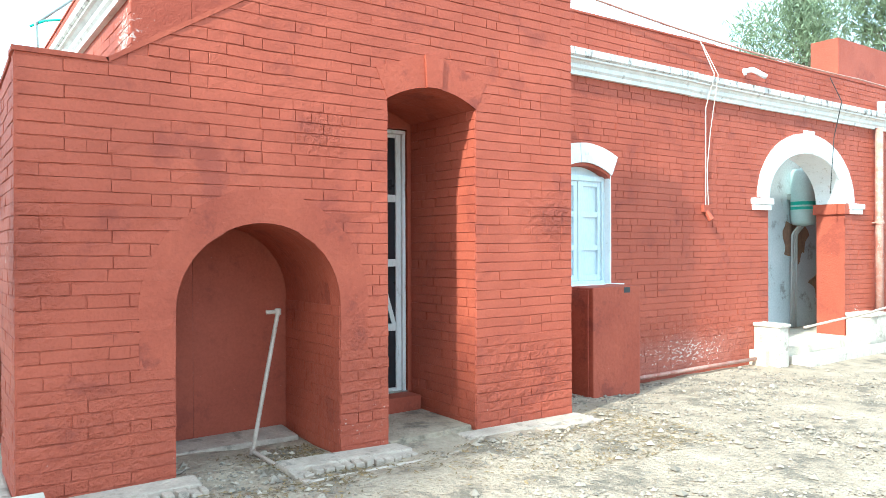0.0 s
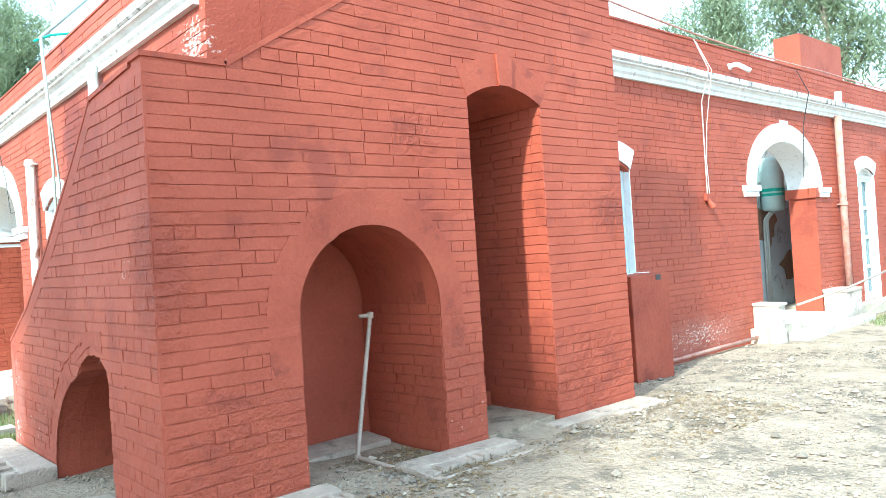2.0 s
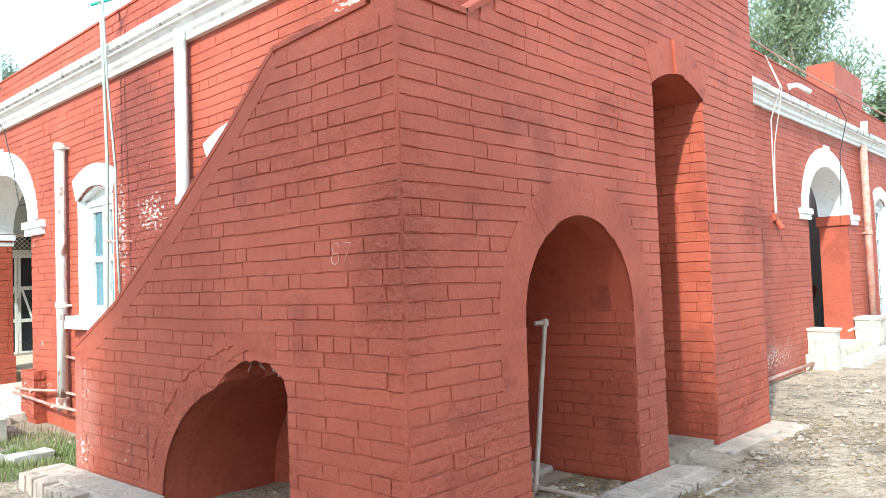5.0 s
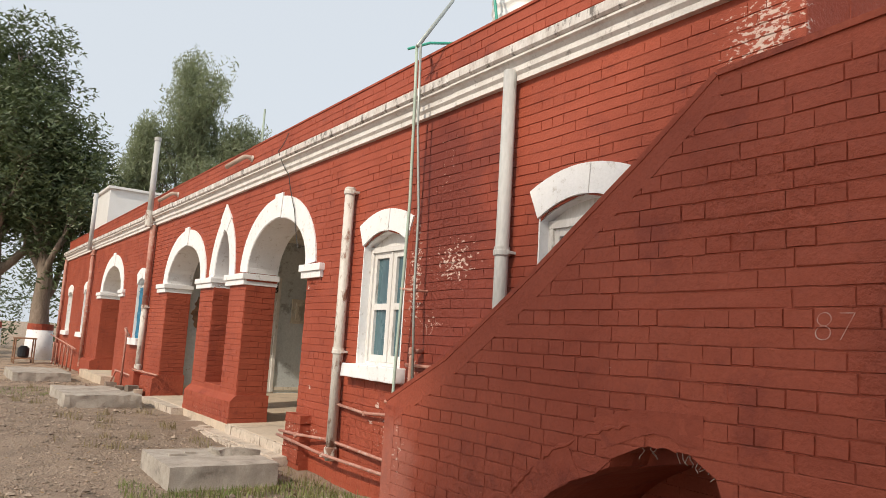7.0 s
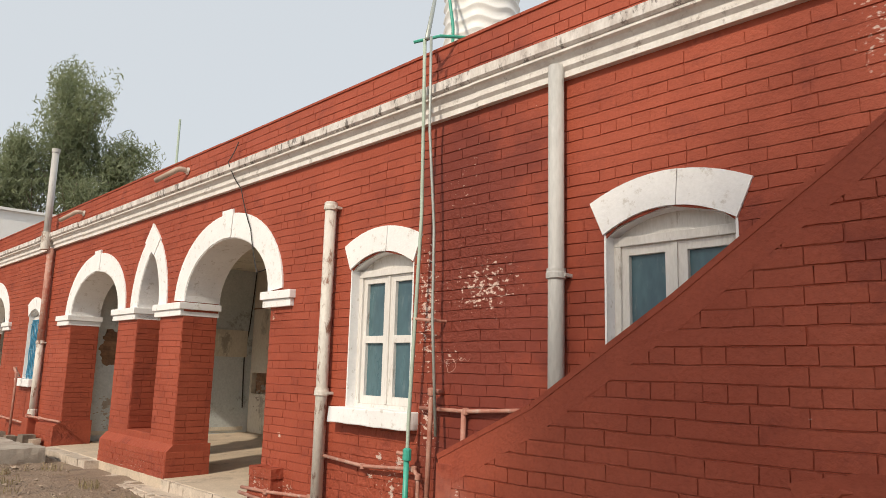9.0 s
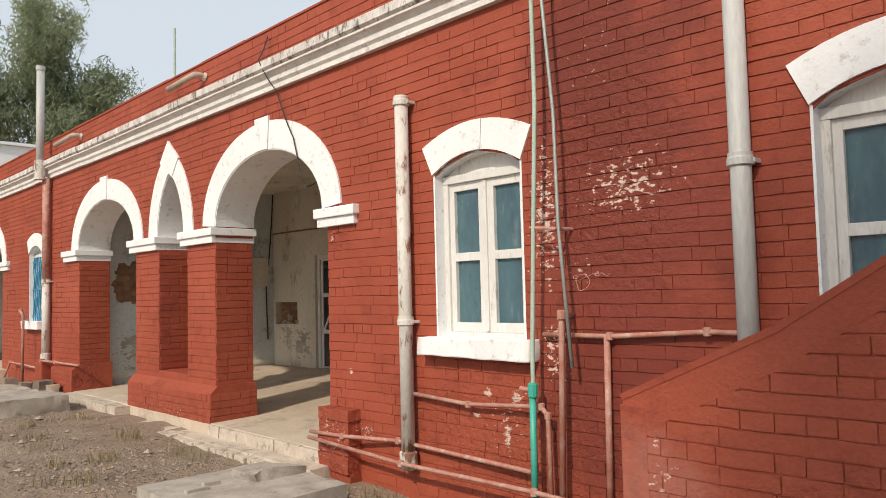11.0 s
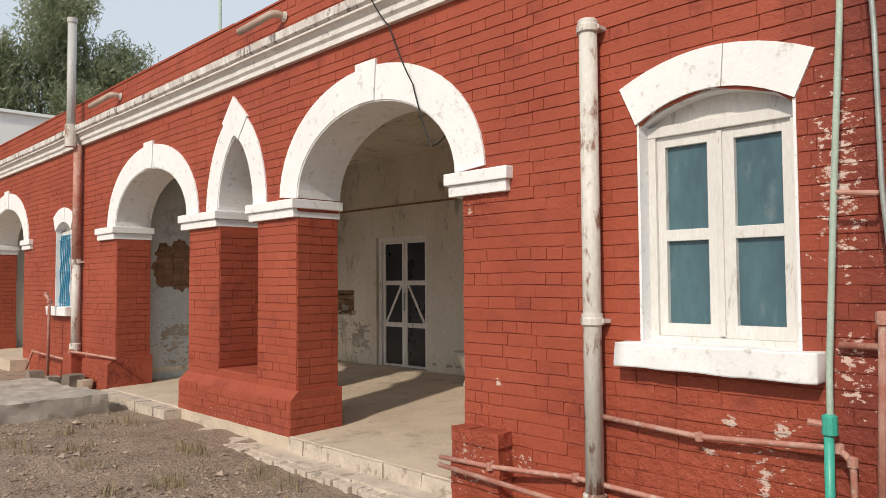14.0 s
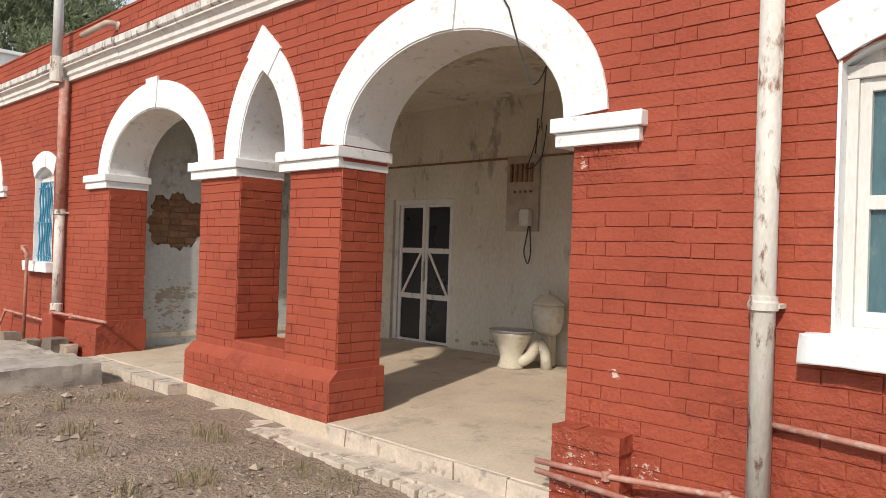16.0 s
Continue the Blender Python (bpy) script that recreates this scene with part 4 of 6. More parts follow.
# ---- outdoor staircase ----
BS, BW = Plane("S", 4.94), Plane("W", 0.43)
SLOPE, SKIN = 0.63, 0.16
ALCOVE = arch_line(1.94, 0.60, 1.08, 0.595)
SLIT = flat_arch(2.955, 3.82, 2.665, 0.125)
END = 4.945
top_s = [(END, 4.55), (0.94 + (4.55 - 2.66) / SLOPE, 4.55), (0.94, 2.66), (0.43, 2.66)]
front_s = [(0.43, -0.25)] + notch(ALCOVE, -0.25) + notch(SLIT, -0.25) + [(END, -0.25)] + top_s
W_ARCH = [(5.84, -0.25), (5.84, 0.79)] + [(6.0 + 1.24 * math.sin(a), -0.05 + 0.87 * math.cos(a)) for a in (radians(90) * k / 14 for k in range(15))] + [(7.245, -0.25)]
crown = [k / 26 for k in range(27)]
hole = [(5.845 + 0.625 * t + 0.008 * noise.noise(Vector((t * 17, 3, 1))), 0.765 + 0.135 * max(0.0, math.sin(math.pi * t)) ** 0.4 + 0.022 * noise.noise(Vector((t * 6, 1, 7))) + 0.014 * noise.noise(Vector((t * 19, 2, 4)))) for t in crown]
W_FRONT_ARCH = [(5.84, -0.25), (5.84, 0.77)] + hole[1:] + [p for p in W_ARCH[2:] if p[0] > 6.52]
SLOPE_W = [(8.62, 0.88), (7.9, 1.21), (7.05, 1.75), (6.62, 2.05), (6.3, 2.27), (5.88, 2.59)]
front_w = [(4.94 + SKIN + 0.001, -0.25)] + W_FRONT_ARCH + [(8.62, -0.25)] + SLOPE_W + [(4.94 + SKIN + 0.001, 2.635)]
stair = thing("outdoor_staircase", "red-painted brick outdoor staircase with arched alcoves", "staircase")
wall_s = part("side_wall", solid(BS, [front_s], -SKIN, 0), RED, stair)
wall_w = part("side_wall", solid(BW, [front_w], -SKIN, 0), RED, stair)
# mass under the flights, stepped on top
steps = []
for k in range(18):
    x = 1.32 + 0.28 * k
    if x + 0.28 > END:
        break
    z = min(3.62, 1.76 + 0.1764 * (k + 1))
    steps += [(x, z), (x + 0.28, z)]
steps += [(END, steps[-1][1])]
mass = [(1.32, 1.08)] + ALCOVE[1:] + [(2.54, -0.25)] + notch(SLIT, -0.25) + [(END, -0.25)] + steps[::-1]
part("flight", solid(BS, [mass], -1.0, -SKIN - 0.001), RED_SMOOTH, stair)
part("landing", box(bmesh.new(), 0.43 + SKIN + 0.002, 1.319, 4.94 + SKIN + 0.002, 5.838, -0.25, 1.76), RED_SMOOTH, stair)
steps_w = []
for k in range(10):
    y = 5.84 + 0.276 * k
    steps_w += [(y, 1.76 - 0.176 * k), (y + 0.276, 1.76 - 0.176 * k)]
steps_w += [(8.61, -0.25)]
mass_w = W_ARCH + steps_w[::-1]
part("flight", solid(BW, [mass_w], -0.868, -SKIN - 0.12), RED_SMOOTH, stair)
part("backing", solid(BW, [W_FRONT_ARCH + [(8.6, -0.25), (8.6, 0.05), (5.84, 1.76)]], -SKIN - 0.119, -SKIN - 0.001), RED_SMOOTH, stair)
# sloping and level copings on the parapets
def coping(pl, pts, width0, width1, name="coping"):
    for a, b in zip(pts, pts[1:]):
        line = [a, b]
        o = offset(line, 0.03)
        part(name, solid(pl, [[a, b, o[1], o[0]]], width0, width1), RED_SMOOTH, stair)


coping(BS, [(0.94, 2.66), (0.43 - 0.015, 2.66)][::-1], -SKIN - 0.015, 0.015)
coping(BS, [(0.94, 2.66), (3.94, 4.55), (END, 4.55)], -SKIN - 0.015, 0.015)
coping(BW, [(4.94 + SKIN + 0.02, 2.635)] + SLOPE_W[::-1], -SKIN - 0.012, 0.012)
band = [(u, z) for u, z in SLOPE_W]
low_band = [(8.61, 0.70), (7.9, 1.06), (7.05, 1.60), (6.62, 1.91), (6.3, 2.13), (5.86, 2.48)]
for k in range(5):
    part("plaster_band", solid(BW, [[low_band[k], low_band[k + 1], band[k + 1], band[k]]], -0.01, 0.0078), RED, stair)
part("end_plaster", pbox(BW, 8.5, 8.635, -0.25, 0.86, -SKIN - 0.008, 0.010, 0.006), RED_SMOOTH, stair)
part("corner", lumpy(0.4245, 0.445, 4.9345, 4.955, -0.25, 2.64, 77, 24, 0.004), RED, stair)
# arch rings in plaster over the alcoves
n_ = len(ALCOVE) - 1
lab = offset(ALCOVE, 0.235)
for k in range(0, n_, 2):
    part("voussoir", ring(BS, [ALCOVE[k], ALCOVE[k + 1], ALCOVE[k + 2]], [lab[k], lab[k + 1], lab[k + 2]], 0, 2, -0.01, 0.0085 + random.uniform(-0.001, 0.001)), RED_SMOOTH, wall_s)
for ua, ub in ((1.11, 1.34), (2.54, 2.77)):
    part("plaster_band", pbox(BS, ua, ub, 0.72, 1.10, -0.01, 0.0082, 0.003), RED_SMOOTH, wall_s)
sl_o = [(2.85 + (3.93 - 2.85) * k / 12, z + 0.225) for k, (u, z) in enumerate(SLIT)]
part("flat_arch", solid(BS, [SLIT[:6] + sl_o[:6][::-1]], -0.01, 0.011), RED_SMOOTH, wall_s)
part("flat_arch", solid(BS, [SLIT[7:] + sl_o[7:][::-1]], -0.01, 0.011), RED_SMOOTH, wall_s)
part("keystone", solid(BS, [SLIT[5:8] + [(sl_o[7][0], sl_o[7][1] + 0.035), (sl_o[5][0], sl_o[5][1] + 0.035)]], -0.01, 0.03), RED_SMOOTH, wall_s)
wa_i = W_ARCH[2:17]
wa_o = [(u, z) for u, z in [(6.0 + 1.43 * math.sin(a), -0.05 + 1.05 * math.cos(a)) for a in (radians(90) * k / 14 for k in range(15))]]
for k in range(5, 14):
    part("voussoir", solid(BW, [[wa_i[k], wa_i[k + 1], wa_o[k + 1], wa_o[k]]], -0.01, 0.009 + random.uniform(-0.001, 0.001)), RED_SMOOTH, wall_w)
part("plaster_band", solid(BW, [[(5.93, 0.92), (6.05, 0.93), (6.1, 0.955), (6.2, 0.96), (6.3, 0.93), (6.42, 0.88), (6.5, 0.85)] + [(6.58, 0.99), (6.3, 1.06), (5.93, 1.07)]], -0.01, 0.009), RED_SMOOTH, wall_w)
# cracked ridge of plaster along the outer edge of the low arch
ridge_rnd = random.Random(14)
ridge = [(u + ridge_rnd.uniform(-0.012, 0.012), z + ridge_rnd.uniform(-0.012, 0.012)) for u, z in [(6.0 + 1.40 * math.sin(a), -0.05 + 1.06 * math.cos(a)) for a in (radians(14 + 1.5 * k) for k in range(44))]]
for k0 in (0, 11, 21, 33):
    piece = ridge[k0:k0 + (10 if k0 != 11 else 9)]
    part("ridge", tube([BW.p(u, z, 0.004) for u, z in piece], [0.004] + [ridge_rnd.uniform(0.007, 0.017) for _ in piece[2:]] + [0.004], 7), RED_SMOOTH, wall_w, "cracked plaster ridge")
# torn roots and brick ends in the broken crown
bm = bmesh.new()
rr = random.Random(4)
for k in range(14):
    y = rr.uniform(5.92, 6.4)
    p = Vector((0.50 + rr.uniform(0, 0.1), y, 0.92 + rr.uniform(-0.03, 0.0)))
    pts = [p]
    for j in range(4):
        p = p + Vector((rr.uniform(-0.02, 0.02), rr.uniform(-0.03, 0.03), -rr.uniform(0.01, 0.04)))
        pts.append(p)
    tube(pts, 0.0025, 4, bm)
tagged(part("roots", bm, PALE_WIRE, stair, "torn dry roots in the broken arch"), kind="stuff")

# chalk number on the side wall
txt = bpy.data.curves.new("chalk_number", "FONT")
txt.body, txt.size, txt.offset, txt.extrude, txt.shear = "87", 0.17, -0.0062, 0.0008, 0.1
num = new("chalk_number", txt)
num.matrix_world = Matrix(((0, 0, -1, 0.421), (-1, 0, 0, 5.45), (0, 1, 0, 1.405), (0, 0, 0, 1)))
me_ = bpy.data.meshes.new_from_object(num)
mat_world = num.matrix_world.copy()
bpy.data.objects.remove(num)
me_.materials.clear()
me_.materials.append(CHALK)
chalk = new("chalk_number", me_)
chalk.matrix_world = mat_world
chalk.parent = stair
tagged(chalk, "scratched number 87")

scrib = [(9.44 + 0.055 * math.cos(a) + 0.012 * math.sin(3 * a), 1.45 + 0.05 * math.sin(a) + 0.012 * math.cos(2 * a)) for a in (0.25 * k for k in range(25))] + [(9.37 - 0.02 * k, 1.485 + 0.012 * math.sin(1.9 * k)) for k in range(8)]
tagged(part("chalk_scribble", tube([FW.p(u, z, 0.0075) for u, z in scrib], 0.0018, 5), CHALK, wall_west, "loop of chalk scribble"), "loop of chalk scribble")

# ---- apron round the foot of the stairs ----
def apron(x0, x1, y0, y1, z, edge):
    """Worn cement over bricks on edge; edge names the side with bricks that show."""
    ob = part("apron", box(bmesh.new(), x0 + (0.11 if "w" in edge else 0), x1, y0 + (0.11 if "s" in edge else 0), y1, -0.35, z + 0.012, 0.02, 0.015), APRON)
    tagged(ob, "worn cement apron edged with bricks at the wall foot", "apron", kind="structure")
    if "s" in edge:
        x = x0
        while x < x1 - 0.03:
            part("brick", box(bmesh.new(), x + 0.003, min(x1, x + 0.072), y0 + rr.uniform(-0.008, 0.008), y0 + 0.115, -0.33, z + rr.uniform(-0.015, 0.006), 0.008, 0.008), APRON, ob)
            x += 0.078
    if "w" in edge:
        y = y0
        while y < y1 - 0.03:
            part("brick", box(bmesh.new(), x0 + rr.uniform(-0.008, 0.008), x0 + 0.115, y + 0.003, min(y1, y + 0.072), -0.33, z + rr.uniform(-0.015, 0.006), 0.008, 0.008), APRON, ob)
            y += 0.078


apron(0.24, 1.45, 4.60, 4.935, 0.0, "s")
apron(2.02, 3.02, 4.60, 4.935, -0.025, "s")
apron(3.60, 5.0, 4.62, 4.935, -0.06, "s")
apron(0.12, 0.425, 4.94, 5.95, 0.0, "w")
apron(0.06, 0.425, 7.2, 8.85, -0.04, "w")
tagged(part("alcove_floor", box(bmesh.new(), 1.34, 2.50, 5.6, 5.94, -0.3, -0.02, 0.015, 0.02), APRON), "crumbling cement ledge in an alcove", "ledge", kind="structure")
tagged(part("passage_floor", box(bmesh.new(), 2.95, 3.79, 4.95, 5.94, -0.3, -0.01, 0.01, 0.01), SOIL), "dirt floor of a narrow passage", "floor", kind="structure")
tagged(part("door_step", box(bmesh.new(), 2.96, 3.78, 5.72, 5.945, -0.02, 0.13, 0.012, 0.004), RED_SMOOTH), "red-painted door step", "step", kind="structure")

# ---- pipes ----
def downpipe(name, pl, u, z0, z1, r, mat, label, joints=(), top_collar=True, d=None, shoe=True):
    g = thing(name, label, "drain pipe")
    d = d if d is not None else r + 0.03
    part("pipe", tube([pl.p(u, z0, d), pl.p(u, z1, d)], r, 18), mat, g, smooth=True)
    for z in list(joints) + ([z1 - 0.03] if top_collar else []):
        bm = tube([pl.p(u, z - 0.05, d), pl.p(u, z - 0.045, d), pl.p(u, z - 0.01, d), pl.p(u, z, d), pl.p(u, z + 0.02, d)], [r + 0.004, r + 0.014, r + 0.014, r + 0.009, r + 0.009], 18)
        part("collar", bm, mat, g)
        part("bracket", pbox(pl, u - r - 0.022, u + r + 0.022, z - 0.036, z - 0.012, 0.0, d, 0.003), mat, g)
    if shoe:
        part("shoe", tube([pl.p(u, z0 + 0.14, d), pl.p(u, z0 + 0.13, d), pl.p(u, z0 + 0.03, d), pl.p(u, z0 + 0.02, d)], [r + 0.004, r + 0.016, r + 0.016, r + 0.006], 18), mat, g)
    return g


downpipe("drain_pipe", FW, 8.36, 0.0, 3.52, 0.055, GREY_PIPE, "grey rainwater pipe with peeling paint under the cornice", joints=(2.07,), top_collar=False)
downpipe("vent_pipe", FW, 11.04, 0.05, 2.95, 0.054, IRON, "cream cast-iron pipe with chipped paint", joints=(1.2,))
g = downpipe("vent_pipe", FW, 19.95, 0.42, 1.75, 0.06, IRON, "tall drain pipe, cream below, red and grey above", joints=(1.75,), top_collar=False)
part("upper_pipe", tube([FW.p(19.95, 1.75, 0.09), FW.p(19.95, 3.43, 0.09)], 0.06, 16), PINK_PIPE, g, "red-painted upper pipe", smooth=True)
part("roof_pipe", tube([FW.p(19.95, 3.43, 0.19), FW.p(19.95, 5.22, 0.19)], 0.06, 16), GREY_PIPE, g, "grey stack above the roof", smooth=True)
part("stack_collar", tube([FW.p(19.95, 3.40, 0.19), FW.p(19.95, 3.72, 0.19)], 0.08, 16), IRON, g)
part("stack_cap", tube([FW.p(19.95, 5.22, 0.19), FW.p(19.95, 5.29, 0.19)], 0.072, 16), GREY_PIPE, g)
g = downpipe("vent_pipe", FW, 26.9, 0.1, 3.43, 0.055, PINK_PIPE, "red-painted drain pipe with a grey stack", joints=(1.7, 3.3), top_collar=False)
part("roof_pipe", tube([FW.p(26.9, 3.4, 0.19), FW.p(26.9, 5.05, 0.19)], 0.06, 14), GREY_PIPE, g, "grey stack above the roof", smooth=True)
downpipe("drain_pipe", FW, 32.1, 0.0, 3.45, 0.05, PINK_PIPE, "red-painted drain pipe at the corner", joints=(1.7,), top_collar=False)
downpipe("drain_pipe", FS, 13.0, 0.0, 3.45, 0.06, PINK_PIPE, "salmon-painted rainwater pipe down the wall", joints=(1.9,), top_collar=False)
part("cap", tube([FS.p(13.0, 3.68, 0.12), FS.p(13.0, 3.88, 0.12)], 0.06, 14), WHITE, bpy.data.objects["drain_pipe.002"])


def run(name, pts, r, mat, label, category="pipe", fit=True, bend=0.05):
    g = thing(name, label, category)
    part("pipe", tube(rounded(pts, bend), r, 10), mat, g, smooth=True)
    if fit:
        for p in pts[1:-1]:
            part("fitting", revolve([(r * 0.9, -r * 1.6), (r * 1.5, -r * 1.3), (r * 1.5, r * 1.3), (r * 0.9, r * 1.6)], p, 10), mat, g)
    return g


def W(u, z, d):
    return FW.p(u, z, d)


mast = run("water_pipe", [W(9.74, 0.1, 0.16), W(9.73, 1.0, 0.16), W(9.69, 1.8, 0.16), W(9.64, 2.6, 0.17), W(9.62, 3.5, 0.20), W(9.60, 4.08, 0.23)], 0.015, MINT, "thin pale green water pipe rising to the roof", "water pipe", fit=False)
part("lower_sleeve", tube([W(9.745, -0.05, 0.16), W(9.74, 0.72, 0.16)], 0.022, 10), GREEN, mast, "bright green plastic sleeve", smooth=True)
part("valve", revolve([(0.02, -0.05), (0.034, -0.04), (0.034, 0.04), (0.02, 0.05)], W(9.735, 0.76, 0.16), 10), GREEN, mast)
part("valve_handle", tube([W(9.75, 0.76, 0.16), W(9.82, 0.77, 0.19)], 0.016, 8), PINK_PIPE, mast)
part("bracket", tube([W(9.72, 1.80, 0.16), W(9.52, 1.78, 0.16), W(9.5, 1.78, 0.0)], 0.012, 8), PINK_PIPE, mast)
part("clamp", tube([W(9.68, 4.06, 0.28), W(9.5, 4.1, 0.15), W(9.38, 4.13, -0.1)], 0.014, 8), GREEN, mast)
run("water_pipe", [W(9.50, 4.06, 0.25), W(9.54, 3.3, 0.20), W(9.51, 2.5, 0.15), W(9.50, 1.8, 0.15), W(9.43, 0.92, 0.15)], 0.012, GALV, "loose grey metal pipe hanging along the wall", "water pipe", fit=False)
run("supply_pipe", [W(9.56, -0.05, 0.12), W(9.52, 1.24, 0.12), W(9.51, 1.24, 0.0)], 0.02, PINK_PIPE, "rusty painted upright pipe", "water pipe")
run("supply_pipe", [W(9.72, 1.11, 0.05), W(9.22, 1.11, 0.05), W(8.6, 1.15, 0.05), W(7.9, 1.14, 0.05)], 0.016, PINK_PIPE, "red-painted pipe along the wall", "water pipe")
run("supply_pipe", [W(9.24, 1.11, 0.05), W(9.26, -0.05, 0.05)], 0.02, PINK_PIPE, "red-painted upright pipe on the wall", "water pipe")
run("supply_pipe", [W(11.05, 0.63, 0.06), W(10.4, 0.60, 0.07), W(9.72, 0.65, 0.10), W(9.66, 0.60, 0.11), W(9.65, -0.05, 0.11)], 0.0155, PINK_PIPE, "salmon-painted pipe below the sill", "water pipe")
run("supply_pipe", [W(12.25, 0.21, 0.16), W(11.8, 0.22, 0.15), W(11.2, 0.24, 0.05), W(9.75, 0.22, 0.10)], 0.0165, PINK_PIPE, "salmon-painted pipe along the wall foot", "water pipe")
run("supply_pipe", [W(12.22, 0.17, 0.20), W(11.0, 0.12, 0.20), W(9.72, 0.13, 0.20), W(9.0, 0.10, 0.18)], 0.0165, PINK_PIPE, "salmon-painted pipe along the ground", "water pipe")
run("supply_pipe", [W(18.4, 0.44, 0.08), W(19.3, 0.45, 0.14), W(19.75, 0.46, 0.22), W(19.95, 0.46, 0.1)], 0.018, PINK_PIPE, "salmon-painted pipe on the pier foot", "water pipe")
run("supply_pipe", [W(20.75, 0.0, 0.22), W(20.72, 1.15, 0.22), W(20.95, 1.25, 0.2), W(21.0, 1.1, 0.1)], 0.022, PINK_PIPE, "salmon-painted stand pipe with a bend", "water pipe")
run("supply_pipe", [W(19.95, 0.30, 0.12), W(21.9, 0.32, 0.12), W(22.0, 0.0, 0.2)], 0.018, PINK_PIPE, "salmon-painted pipe along the wall", "water pipe")
for k in range(6):
    run("supply_pipe", [W(26.7 + 0.75 * k, 0.0, 0.35), W(26.7 + 0.75 * k, 0.62 + 0.05 * (k % 2), 0.35), W(27.2 + 0.75 * k, 0.66, 0.3)], 0.022, PINK_PIPE, "salmon-painted upright of a pipe railing", "water pipe", fit=False)
run("supply_pipe", [W(26.2, 0.62, 0.35), W(31.4, 0.9, 0.35)], 0.022, PINK_PIPE, "salmon-painted pipe rail along the wall", "water pipe", fit=False)
run("supply_pipe", [(2.17, 5.47, 1.0), (2.26, 5.45, 1.0), (2.04, 5.42, -0.05), (2.06, 4.50, -0.06), (3.3, 4.50, -0.07), (4.9, 4.47, -0.1), (5.0, 4.75, -0.08), (4.95, 5.0, -0.06)], 0.017, DUSTY_PIPE, "cream plastic waste pipe with a bent upright", "water pipe", bend=0.03)
run("waste_pipe", [(6.6, 5.86, -0.08), (8.0, 5.86, -0.07), (9.4, 5.85, -0.06)], 0.025, PINK_PIPE, "painted pipe along the wall foot", "water pipe", fit=False)
run("hand_rail", [(10.1, 5.55, 0.35), (11.6, 5.35, 0.5), (14.6, 5.4, 0.75)], 0.018, DUSTY_PIPE, "pale loose pipe propped across an opening", "pipe", fit=False)
run("hand_rail", [(12.0, 5.45, -0.12), (12.9, 5.3, 0.15), (14.2, 5.35, 0.45)], 0.018, DUSTY_PIPE, "pale loose pipe lying by the wall", "pipe", fit=False)

# roof spouts
for pl, u in ((FW, 14.5), (FW, 18.55), (FS, 9.3), (FS, 17.0)):
    g = thing("roof_spout", "short bent painted spout on the parapet", "water spout", "spouts on the parapet")
    part("spout", tube(rounded([pl.p(u - 0.02, 3.90, -0.05), pl.p(u, 3.92, 0.12), pl.p(u + (0.40 if pl is FW else 0.12), 3.80, 0.26)], 0.05), 0.035, 12), DUSTY_PIPE if pl is FW else WHITE, g, smooth=True)
    part("collar", tube([pl.p(u - 0.02, 3.90, 0.0), pl.p(u - 0.01, 3.905, 0.03)], 0.05, 12), IRON if pl is FW else WHITE, g)

# wires
def cable(pts, r, mat, label, sag=0.0):
    out = []
    for a, b in zip(pts, pts[1:]):
        a, b = Vector(a), Vector(b)
        for k in range(8):
            t = k / 8
            out.append(a.lerp(b, t) + Vector((0, 0, -sag * 4 * t * (1 - t))))
    out.append(Vector(pts[-1]))
    return tagged(part("cable", tube(out, r, 6), mat), label, "cable")


cable([W(13.1, 4.0, 0.03), W(13.05, 3.72, 0.17), W(12.9, 3.4, 0.06), W(12.65, 2.9, 0.04), W(12.45, 2.4, 0.04), (1.6, 12.6, 2.6), (4.7, 14.9, 2.95)], 0.006, WIRE, "thin black cable hanging over the arch", 0.03)
cable([(4.77, 18.80, 3.29), (4.75, 18.81, 2.85), (4.70, 18.82, 2.16), (4.63, 18.83, 1.67), (4.64, 18.83, 1.1), (4.66, 18.83, 0.6)], 0.012, WIRE, "black cable hanging down the porch corner")
cable([(4.77, 15.0, 3.0), (4.77, 15.02, 2.58)], 0.008, WIRE, "black cable down to a fuse board")
cable([(4.74, 14.95, 2.9), (4.70, 15.1, 2.4), (4.74, 14.9, 2.55), (4.74, 14.85, 2.9)], 0.006, WIRE, "loose loop of black cable", 0.05)
cable([FS.p(8.25, 4.15, 0.05), FS.p(8.36, 3.72, 0.18), FS.p(8.37, 3.3, 0.04), FS.p(8.38, 2.0, 0.03)], 0.008, PALE_WIRE, "pale cable down the wall to a switch")
cable([FS.p(8.3, 4.12, 0.05), FS.p(8.44, 3.72, 0.18), FS.p(8.47, 3.0, 0.04), FS.p(8.40, 2.5, 0.04), FS.p(8.44, 2.0, 0.03)], 0.006, PALE_WIRE, "thin pale cable on the wall")
cable([FS.p(11.5, 4.1, 0.05), FS.p(11.6, 3.72, 0.18), FS.p(11.62, 3.2, 0.05), FS.p(11.5, 2.3, 0.05)], 0.007, WIRE, "thin cable hanging over the arch")
cable([(6.0, 5.9, 4.35), (12.0, 5.7, 4.1), (22.0, 5.0, 3.9)], 0.012, PINK_PIPE, "cable strung along the parapet", 0.08)

